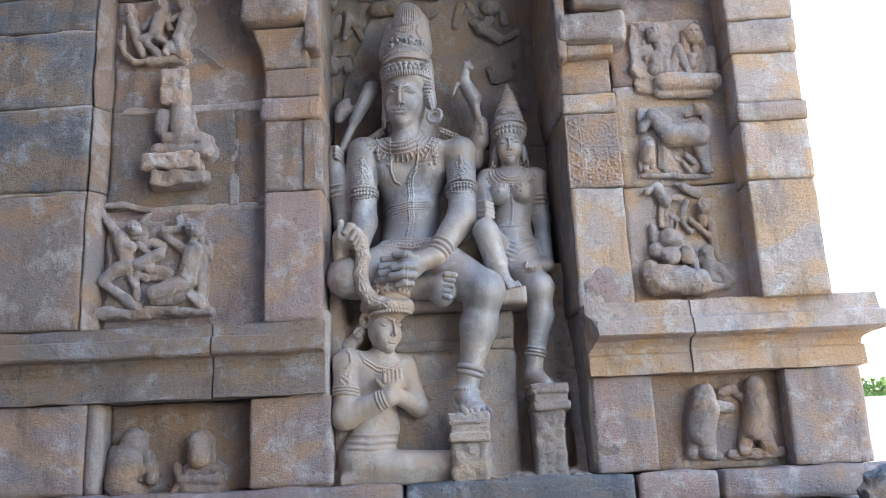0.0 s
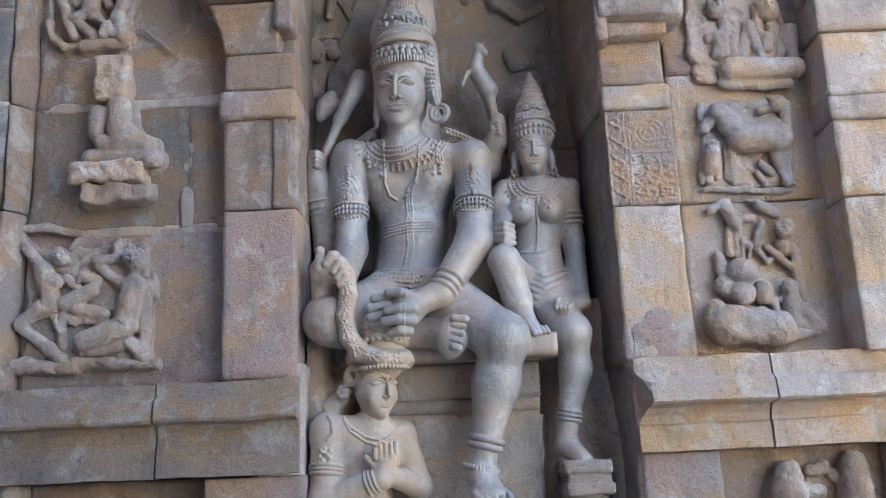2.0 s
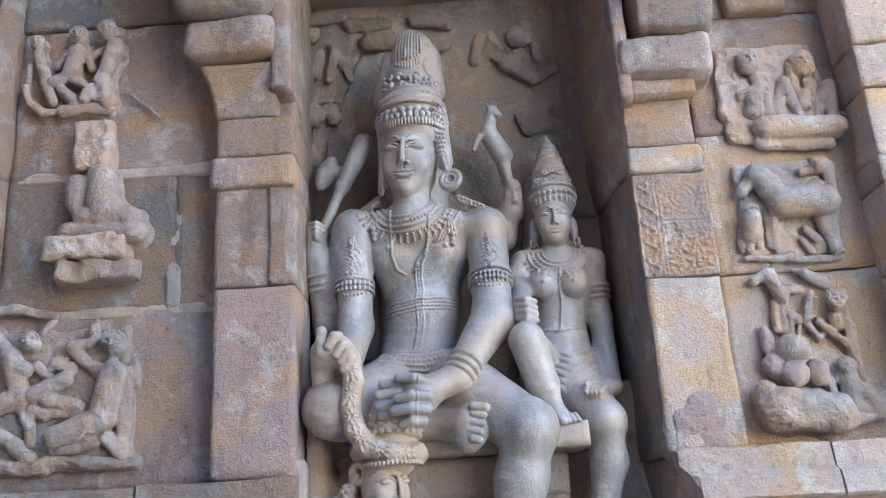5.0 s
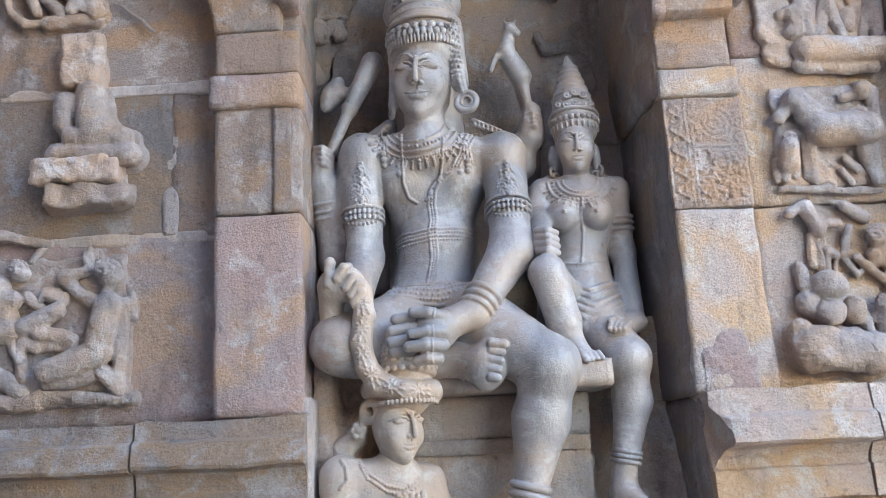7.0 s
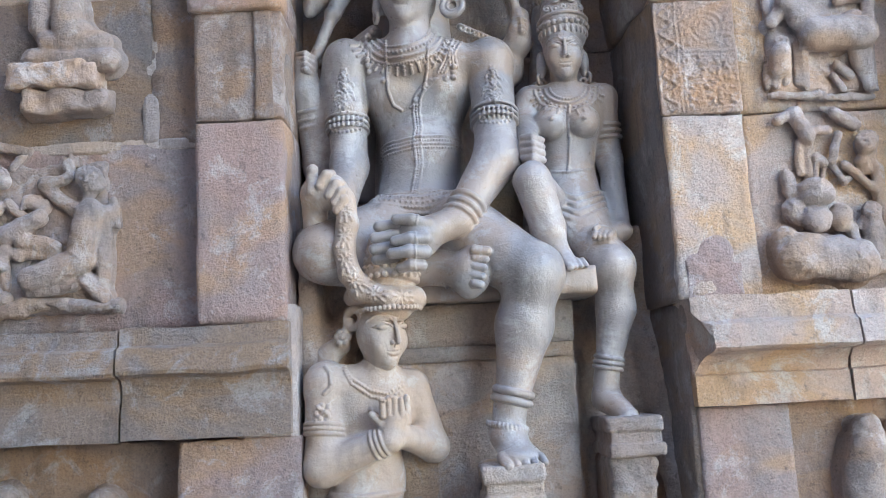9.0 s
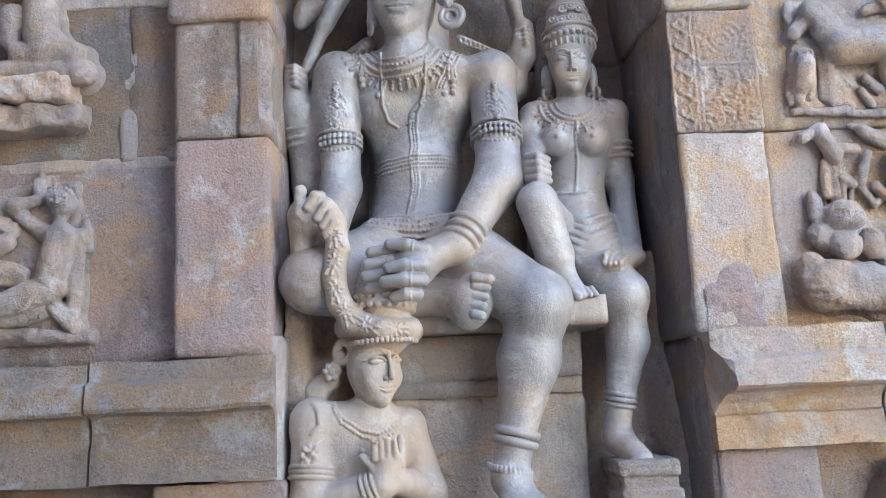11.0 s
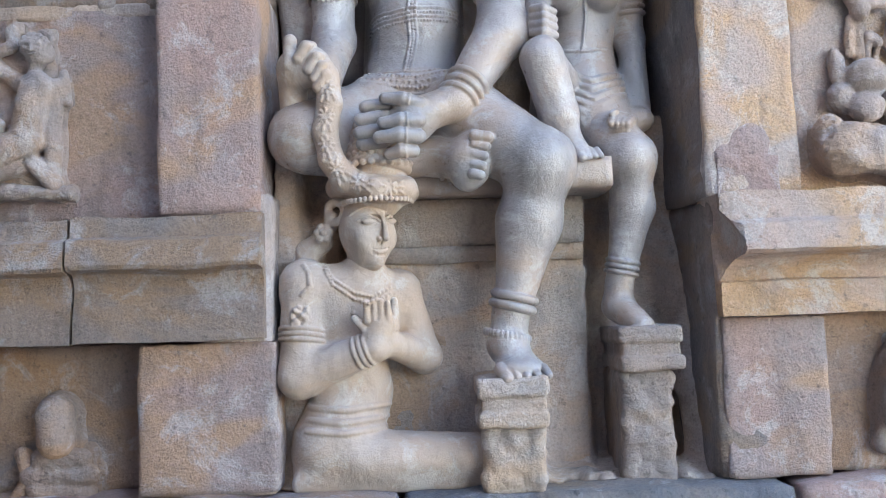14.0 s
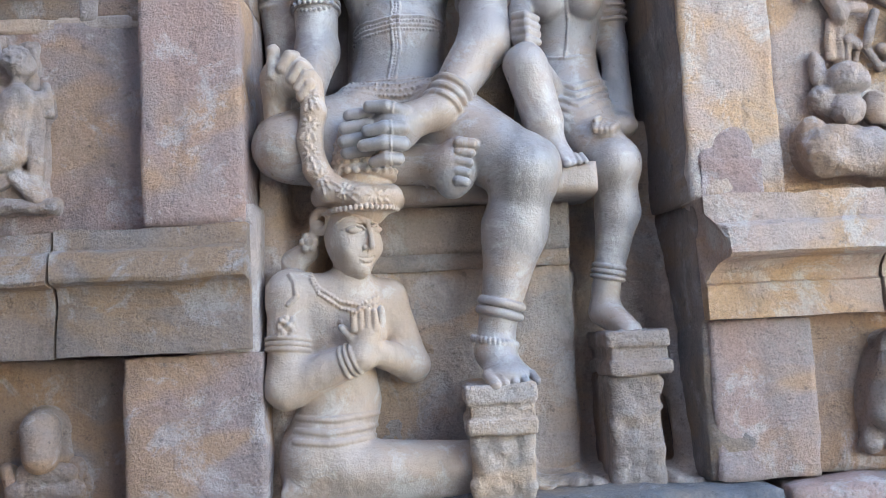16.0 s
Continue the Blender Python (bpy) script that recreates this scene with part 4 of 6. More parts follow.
    arc([(-0.16, -0.965), (0, -0.985), (0.16, -0.965)], 0.05, 0.006, 0.02, True)
    c.egg(w(0, -1.20, -0.16), 0.24 * s, 0.02)
    return w


def hand_fist(c, at, r, ang=0.0):
    """A closed hand: back of the hand and four bent fingers, fanned by ang."""
    c.egg(at, (r * 0.85, r * 0.7, r * 0.95), 0.012)
    for i in range(4):
        z = at[2] + r * (0.66 - 0.44 * i)
        a = np.array((at[0] - r * (0.55 - 0.08 * i), at[1] - r * 0.45, z))
        m = np.array((at[0] + r * 0.15, at[1] - r * 0.95, z - r * ang * 0.4))
        b = np.array((at[0] + r * (0.75 - 0.1 * i), at[1] - r * 0.35, z - r * ang))
        c.rod(a, m, r * 0.2, r * 0.23, 0.004).rod(m, b, r * 0.23, r * 0.19, 0.004)


def toes(c, at, d, n, r, span):
    """Toes side by side from at along d."""
    d = np.array(d, float)
    for i in range(n):
        o = np.array(at) + np.array([span * (i / (n - 1) - 0.5), 0, 0])
        q = r * (1.25 if i == 0 else 1 - 0.07 * i)
        c.rod(o, o + d * (1.05 if i == 0 else 1 - 0.05 * i), q, q * 0.95, 0.004)


def rings_on(c, a, b, ts, R, r, grow=0.0):
    """Bangles round the limb from a to b at the shares ts."""
    a, b = np.array(a), np.array(b)
    for t in ts:
        c.ring(a + (b - a) * t, R + grow * t, r, b - a, 0.003)


# ---- seated crowned figure ----
def seated_lord():
    c = Clay((-0.03, -0.12, 0.2), (0.83, 0.44, 2.1), 0.0026)
    # torso
    c.egg(V(S["chest_l"], 0.02), (0.105, 0.10, 0.12), 0.02).egg(V(S["chest_r"], -0.01), (0.105, 0.10, 0.12), 0.03)
    c.egg((0.39, 0.295, 1.39), (0.145, 0.10, 0.16), 0.04)
    c.rod((0.40, 0.29, 1.41), S["belly"], 0.135, 0.118, 0.03, flat=0.75)
    c.rod(S["belly"], S["hip"], 0.118, 0.15, 0.03, flat=0.8)
    c.egg(V(S["belly"], 0.0, -0.05, -0.02), (0.10, 0.06, 0.09), 0.04)
    c.rod(S["neck"], V(S["neck"], 0, 0.0, -0.06), 0.068, 0.085, 0.03)
    c.rod(V(S["sh_l"], 0.06, 0.01, -0.02), V(S["neck"], -0.03, 0.03, -0.04), 0.066, 0.066, 0.03)
    c.rod(V(S["sh_r"], -0.06, 0.01, -0.02), V(S["neck"], 0.03, 0.03, -0.045), 0.066, 0.066, 0.03)
    for q in ("chest_l", "chest_r"):
        c.egg(V(S[q], 0, -0.098, -0.01), 0.009, 0.004)
    c.egg((0.405, 0.160, 1.20), 0.016, 0.01, cut=True)
    # garment over the lap
    c.rod((0.27, 0.17, 1.03), (0.52, 0.15, 1.035), 0.055, 0.055, 0.03, flat=1.2)
    for i in range(5):
        c.string([(0.25, 1.10 - 0.017 * i), (0.40, 1.075 - 0.016 * i), (0.55, 1.105 - 0.020 * i)], 0.0056, (None, 0.012, 0.018, 0.012, None)[i], 0.002)
    # slab behind, joining figure and wall
    c.rod((0.39, 0.36, 1.0), (0.39, 0.38, 2.2), 0.16, 0.10, 0.03, flat=0.6)
    c.rod((0.2, 0.41, 1.2), (0.2, 0.42, 1.6), 0.08, 0.08, 0.02, flat=0.4)
    c.rod((0.6, 0.41, 1.2), (0.62, 0.42, 1.6), 0.08, 0.08, 0.02, flat=0.4)
    # arm that hangs to the raised garland
    c.egg(V(S["sh_l"], 0.005, 0, -0.03), (0.076, 0.08, 0.085), 0.02)
    c.rod(V(S["sh_l"], 0.005, 0, -0.05), S["elb_l"], 0.068, 0.056, 0.012)
    c.rod(S["elb_l"], V(S["wri_l"], 0.01, 0.02), 0.062, 0.045, 0.02)
    # arm that reaches across to the crown
    c.egg(V(S["sh_r"], -0.002, 0, -0.025), (0.080, 0.08, 0.09), 0.02)
    c.rod(V(S["sh_r"], 0, 0, -0.05), S["elb_r"], 0.072, 0.064, 0.012)
    c.rod(S["elb_r"], S["wri_r"], 0.072, 0.046, 0.03)
    c.rod(S["wri_r"], S["palm"], 0.044, 0.05, 0.02)
    c.egg((0.385, -0.02, 0.912), (0.062, 0.034, 0.060), 0.02)
    # a second palm below, wrapped round the wound hair
    c.egg((0.315, 0.01, 0.917), (0.048, 0.03, 0.062), 0.015)
    for a, b in (((0.335, -0.02, 0.96), (0.274, -0.02, 0.955)), ((0.325, -0.03, 0.926), (0.263, -0.03, 0.92)), ((0.317, -0.03, 0.894), (0.259, -0.03, 0.887)), ((0.318, -0.02, 0.866), (0.263, -0.02, 0.859))):
        c.rod(a, b, 0.0180, 0.0165, 0.003)
    for a, b, r in (((0.414, -0.045, 0.951), (0.325, -0.05, 0.968), 0.0175), ((0.406, -0.058, 0.906), (0.32, -0.066, 0.902), 0.0175), ((0.407, -0.06, 0.867), (0.309, -0.068, 0.865), 0.0185), ((0.392, -0.053, 0.832), (0.332, -0.058, 0.824), 0.0170)):
        m = tuple((np.array(a) + np.array(b)) / 2 + (0, -0.010, 0.004))
        c.rod(a, m, r, r, 0.006).rod(m, b, r, r * 0.85, 0.004)
        c.ring(np.array(a) * 0.35 + np.array(m) * 0.65, r * 0.98, 0.0035, np.array(b) - a, 0.002)
    # raised back arm with the axe
    c.rod(S["bsh_l"], S["bwri_l"], 0.058, 0.045, 0.02).rod(S["sh_l"], S["bsh_l"], 0.06, 0.06, 0.03)
    c.rod(S["bwri_l"], S["bhand_l"], 0.045, 0.036, 0.02)
    hand_fist(c, S["bhand_l"], 0.042, 0.4)
    c.rod(S["axe_a"], S["axe_b"], 0.018, 0.020, 0.005).rod(S["axe_b"], S["axe_c"], 0.026, 0.040, 0.015)
    c.ring(S["axe_b"], 0.02, 0.008, (0.08, 0, 0.18))
    c.egg(S["axe_blade"], (0.035, 0.03, 0.07), 0.02, (0, 25, 0)).rod(S["axe_blade"], (0.15, 0.28, 1.80), 0.03, 0.02, 0.02)
    # raised back arm with the leaping deer
    c.rod(S["bsh_r"], (0.70, 0.32, 1.52), 0.05, 0.045, 0.02).rod((0.70, 0.32, 1.52), S["bhand_r"], 0.045, 0.03, 0.02)
    hand_fist(c, S["bhand_r"], 0.034, 0.2)
    c.rod(S["deer_rump"], S["deer_chest"], 0.038, 0.033, 0.015).rod(S["deer_chest"], S["deer_head"], 0.028, 0.019, 0.01).rod(V(S["deer_foot"], 0.012, 0.01, -0.02), V(S["bhand_r"], 0.0, 0.02, -0.04), 0.032, 0.045, 0.02)
    c.rod(S["deer_head"], S["deer_muzzle"], 0.022, 0.013, 0.006)
    c.rod(V(S["deer_head"], -0.008, 0, 0.01), V(S["deer_head"], -0.022, 0, 0.032), 0.007, 0.004, 0.004).rod(V(S["deer_head"], 0.01, 0, 0.01), V(S["deer_head"], 0.02, 0, 0.03), 0.007, 0.004, 0.004)
    c.rod(S["deer_rump"], S["deer_foot"], 0.026, 0.014, 0.01).rod(V(S["deer_rump"], -0.01, 0.02), V(S["deer_foot"], -0.015, 0.02), 0.02, 0.012, 0.01)
    c.rod(S["deer_chest"], V(S["deer_fore"], 0.02, 0, 0.05), 0.015, 0.011, 0.01).rod(V(S["deer_fore"], 0.02, 0, 0.05), S["deer_fore"], 0.011, 0.009, 0.006)
    # folded leg
    c.rod(S["thigh_l0"], S["knee_l"], 0.115, 0.088, 0.008)
    c.egg(S["knee_l"], (0.098, 0.088, 0.088), 0.02)
    c.rod(V(S["knee_l"], 0.02, 0.02, -0.02), S["shin_l"], 0.075, 0.065, 0.02).rod(S["shin_l"], S["foot_l0"], 0.062, 0.048, 0.02)
    c.egg((0.535, 0.02, 0.815), (0.056, 0.045, 0.080), 0.012, (0, 14, 0)).rod(S["foot_l0"], (0.52, 0.03, 0.82), 0.05, 0.055, 0.02)
    for i in range(5):
        z = 0.872 - 0.024 * i
        q = 0.016 if i == 0 else 0.0125
        c.rod((0.545 - 0.002 * i, -0.020, z), (0.578 - 0.005 * i, -0.024, z - 0.006), q, q * 0.9, 0.003)
    for i in range(4):
        c.ring((0.47 + 0.018 * i, 0.075, 0.832 - 0.004 * i), 0.052, 0.006, (1, 0, -0.2), 0.003)
    # hanging leg
    c.rod(S["thigh_r0"], V(S["knee_r"], -0.02), 0.112, 0.088, 0.008)
    c.egg(V(S["knee_r"], -0.018), (0.080, 0.080, 0.084), 0.03)
    c.rod(V(S["knee_r"], -0.018), V(S["calf_r"], -0.004), 0.076, 0.080, 0.03).rod(V(S["calf_r"], -0.004), S["ank_r"], 0.080, 0.044, 0.03)
    c.rod(S["ank_r"], S["heel_r"], 0.044, 0.05, 0.02).rod(V(S["heel_r"], 0, -0.01), V(S["toe_r"], -0.01, 0.03, 0.02), 0.05, 0.045, 0.02)
    c.egg(V(S["toe_r"], -0.01, 0.01, 0.02), (0.062, 0.05, 0.032), 0.02)
    toes(c, V(S["toe_r"], -0.005, -0.012, 0.022), (0.012, -0.03, -0.022), 5, 0.0135, 0.105)
    rings_on(c, S["calf_r"], S["ank_r"], (0.80, 0.90), 0.054, 0.011, -0.002)
    for i in range(22):
        a = math.pi * (i / 21) * 1.3 + math.pi * 0.85
        c.egg(V(S["heel_r"], 0.056 * math.cos(a), 0.056 * math.sin(a), 0.022 - 0.012 * math.cos(a)), (0.006, 0.006, 0.011), 0.002)
    # head and crown, carved finer
    h = Clay((0.19, -0.02, 1.52), (0.60, 0.44, 2.38), 0.002)
    h.rod(S["neck"], V(S["head"], 0.01, 0.04, -0.03), 0.066, 0.07, 0.02)
    h.rod(V(S["head"], 0.01, 0.07, -0.02), V(S["crown_base"], 0.01, 0.03), 0.088, 0.105, 0.02)
    face(h, V(S["head"], 0.004, 0.004, 0.014), 0.095, -8, 8, 3)
    b, top = np.array(S["crown_base"]) + (0.010, 0.012, 0), np.array(S["crown_top"])
    h.rod(b + (0, 0, -0.028), b + (0, 0.0, 0.03), 0.118, 0.116, 0.008, flat=0.95)
    h.rod(b + (0, 0.005, 0.05), b + (0.006, 0.03, 0.17), 0.110, 0.098, 0.01).rod(b + (0.006, 0.03, 0.17), (0.412, 0.215, 2.245), 0.096, 0.078, 0.02)
    # soft cap of hair at the side of the crest, with its curl
    h.rod((0.470, 0.20, 2.07), (0.462, 0.21, 2.22), 0.055, 0.050, 0.012).rod((0.30, 0.22, 2.05), (0.335, 0.22, 2.2), 0.045, 0.045, 0.015)
    h.string([(0.461, 2.176), (0.451, 2.137), (0.46, 2.102), (0.479, 2.092)], 0.007, None, 0.002)

    def girdle(dz, R, r, y=0.0, n=0, bead=(0.008, 0.008, 0.008), tilt=0.06):
        """A moulding round the crown, or a row of n beads or tassels."""
        q = b + (0, y, dz)
        if not n:
            h.ring(q, R, r, (0.0, tilt, 1), 0.003)
        for i in range(n):
            a = math.pi * (1.02 + 0.96 * (i + 0.5) / n)
            h.egg(q + (R * math.cos(a), R * math.sin(a), -R * math.sin(a) * -tilt), bead, 0.0015)
    girdle(-0.052, 0.116, 0.006)
    girdle(-0.034, 0.121, 0, 0, 30, (0.0055, 0.008, 0.017))
    girdle(-0.012, 0.124, 0, 0, 17, (0.010, 0.011, 0.013))
    girdle(0.010, 0.121, 0, 0, 13, (0.013, 0.011, 0.012))
    girdle(0.030, 0.121, 0.007)
    girdle(0.050, 0.113, 0, 0.005, 34, (0.005, 0.007, 0.006))
    girdle(0.064, 0.112, 0.006, 0.008)
    girdle(0.082, 0.110, 0, 0.012, 16, (0.009, 0.009, 0.012))
    girdle(0.100, 0.107, 0.006, 0.014)
    rng = random.Random(8)
    for i in range(46):
        a = math.pi * rng.uniform(1.12, 1.88)
        z = rng.uniform(0.108, 0.165)
        R = 0.108 - 0.08 * (z - 0.108)
        h.egg(b + (R * math.cos(a), 0.018 + R * math.sin(a), z), (rng.uniform(0.006, 0.013), 0.010, rng.uniform(0.006, 0.012)), 0.002)
    for i in range(9):
        x = -0.042 + 0.0105 * i
        h.string([(0.392 + x, 2.135 - 0.012 * math.cos(x * 60)), (0.392 + x, 2.175 + 0.030 * math.cos(x * 30))], 0.0062, None, 0.0012)
    h.string([(0.385, 2.18), (0.385, 2.20)], 0.011, None, 0.002).string([(0.365, 2.165), (0.405, 2.165)], 0.008, 0.013, 0.002)
    # combed strands over the dome
    for i in range(10):
        u = (i - 4.5) / 4.5
        h.string([(0.388 + 0.052 * u, 2.165 + 0.015 * u * u), (0.392 + 0.050 * u, 2.24), (0.398 + 0.044 * u, 2.285), (0.404 + 0.032 * u, 2.31 - 0.008 * u * u)], 0.0050, None, 0.0010, 0.001)
    for i in range(5):
        h.string([(0.440 + 0.007 * i, 2.19 + 0.008 * i), (0.443 + 0.008 * i, 2.24), (0.436 + 0.007 * i, 2.285 - 0.004 * i)], 0.0042, None, 0.0010)
    # veil beside the face, ears and rings
    h.rod((0.492, 0.15, 1.97), (0.505, 0.16, 1.76), 0.030, 0.028, 0.015, flat=1.2).rod((0.30, 0.19, 1.93), (0.292, 0.20, 1.72), 0.028, 0.026, 0.015)
    for i in range(12):
        h.string([(0.478 + 0.004 * (i % 2), 1.965 - 0.017 * i), (0.505 + 0.003 * (i % 3), 1.96 - 0.017 * i)], 0.0068, 0.010, 0.002)
    h.rod((0.508, 0.13, 1.79), (0.520, 0.13, 1.725), 0.009, 0.008, 0.004).rod((0.497, 0.13, 1.78), (0.512, 0.13, 1.72), 0.009, 0.008, 0.004)
    c.ring(S["ear"], 0.032, 0.011, (0.25, 1, -0.1), 0.002).ring(V(S["ear"], 0, -0.004), 0.018, 0.005, (0.25, 1, -0.1), 0.002).egg(V(S["ear"], 0, 0.014), (0.032, 0.010, 0.032), 0.003)
    h.rod((0.288, 0.17, 1.80), S["lobe"], 0.012, 0.018, 0.006).ring(V(S["lobe"], -0.006, 0, -0.02), 0.018, 0.007, (1, 0.4, 0), 0.002)
    # hair that falls on the shoulders
    for i in range(9):
        c.egg((0.545 + 0.014 * i, 0.195 + 0.006 * i, 1.640 - 0.0045 * i), (0.012, 0.012, 0.011), 0.003).ring((0.552 + 0.014 * i, 0.188 + 0.006 * i, 1.632 - 0.0045 * i), 0.008, 0.004, (0, 1, 0.5), 0.001)
        c.egg((0.255 - 0.014 * i, 0.225 + 0.006 * i, 1.650 - 0.010 * i), (0.012, 0.012, 0.011), 0.003)
    c.rod((0.26, 0.26, 1.66), (0.14, 0.30, 1.60), 0.026, 0.022, 0.015)
    # bib of necklaces with its hanging teeth
    cx, cz = (0.359, 1.631)
    for j in range(4):
        R = 0.080 + 0.018 * j
        c.string([(cx + R * math.cos(a) * 1.08, cz + R * math.sin(a) * 0.96) for a in np.linspace(math.pi * 0.99, math.pi * 2.01, 26)], 0.0060, None if j in (0, 2) else 0.0095, 0.0012, 0.001)
    for i in range(19):
        a = math.pi * (1.09 + 0.82 * i / 18)
        c.string([(cx + R0 * math.cos(a) * 1.08, cz + R0 * math.sin(a) * 0.96) for R0 in (0.143, 0.152, 0.162)], 0.0066, None, 0.0012, 0.001)
    # cords over the shoulder, looped thread and beaded strap
    for k in range(4):
        c.string([(0.508 + 0.013 * k, 1.60 - 0.004 * k), (0.493, 1.569), (0.45, 1.496)] if k == 0 else [(0.508 + 0.013 * k, 1.60 - 0.004 * k), (0.478 + 0.012 * k, 1.525), (0.455 + 0.011 * k, 1.478)], 0.0052, None if k % 2 else 0.009, 0.0012)
    c.string([(0.303, 1.594), (0.304, 1.505), (0.304, 1.43), (0.32, 1.384), (0.344, 1.368)], 0.0062, None, 0.0012, 0.002)
    c.string([(0.439, 1.561), (0.429, 1.478), (0.418, 1.423), (0.398, 1.383), (0.376, 1.373)], 0.0058, None, 0.0012, 0.002)
    for k in (-1, 0, 1):
        c.string([(0.452 + 0.010 * k, 1.458), (0.418 + 0.010 * k, 1.432), (0.397 + 0.010 * k, 1.405), (0.391 + 0.010 * k, 1.36), (0.396 + 0.010 * k, 1.30), (0.388 + 0.010 * k, 1.27), (0.392 + 0.009 * k, 1.18), (0.375 + 0.009 * k, 1.09)], 0.0055, None if k else 0.0085, 0.0012, 0.001)
    c.egg(V((0.392, 0, 1.395), 0, c.front(0.392, 1.395) or 0.13), (0.013, 0.009, 0.011), 0.002)
    for k in range(4):
        z = 1.272 - 0.0125 * k
        c.string([(0.268, z - 0.004), (0.33, z - 0.006), (0.39, z), (0.46, z + 0.002), (0.532, z + 0.004)], 0.0055, 0.0095 if k in (1, 3) else None, 0.0012)
    # clasps on the chest's sides
    for x, z, sx in ((0.245, 1.565, -1), (0.512, 1.525, 1)):
        for k in range(3):
            c.string([(x + 0.006 * (k - 1), z + 0.03), (x + 0.009 * (k - 1), z), (x + sx * 0.004 + 0.012 * (k - 1), z - 0.032)], 0.0046, None, 0.0012)
        c.string([(x + sx * 0.004, z - 0.032), (x + sx * 0.002, z - 0.065)], 0.011, 0.014, 0.002)
    # arm ornaments: a leafy plaque over three bands, and a short fringe
    for q0, q1, R in (("sh_l", "elb_l", 0.068), ("sh_r", "elb_r", 0.074)):
        p0, p1 = np.array(S[q0]), np.array(S[q1])
        rings_on(c, p0, p1, (0.58, 0.63, 0.68), R, 0.0055, -0.004)
        for j in range(8):
            for t in (0.605, 0.655):
                q = p0 + (p1 - p0) * t
                c.string([(q[0] - 0.050 + 0.0145 * j, q[2] + 0.006), (q[0] - 0.050 + 0.0145 * j, q[2] - 0.006)], 0.0066, None, 0.0012)
            q = p0 + (p1 - p0) * 0.725
            c.string([(q[0] - 0.044 + 0.0125 * j, q[2] + 0.010 - 0.010 * math.sin(j * math.pi / 7))], 0.0066, 0.01, 0.0012)
        rng = random.Random(3)
        for j in range(9):
            q = p0 + (p1 - p0) * (0.20 + 0.040 * j)
            wd = (0.008, 0.015, 0.022, 0.028, 0.024, 0.030, 0.034, 0.030, 0.020)[j]
            for sx in (-1, 1):
                u = rng.uniform(0.7, 1.1)
                c.string([(q[0] + sx * wd * u * (0.6 + 0.4 * math.cos(a)), q[2] + 0.013 * math.sin(a)) for a in np.linspace(0.0, 4.6, 7)], 0.0046, None, 0.001)
            c.string([(q[0], q[2]), (q[0] + 0.004 * math.sin(j * 2), q[2] - 0.010)], 0.0066, None, 0.001)
    rings_on(c, S["bwri_l"], S["bsh_l"], (0.25, 0.36, 0.45), 0.050, 0.006)
    rings_on(c, S["wri_r"], S["elb_r"], (0.06, 0.16, 0.26), 0.049, 0.009, 0.012)
    ob = put("seated_figure_statue", c.to_mesh("seated_figure_statue", M_STATUE, 0.0012, 0, (h,)))
    return tagged(ob, "grey granite statue of a crowned seated four-armed figure", "statue")


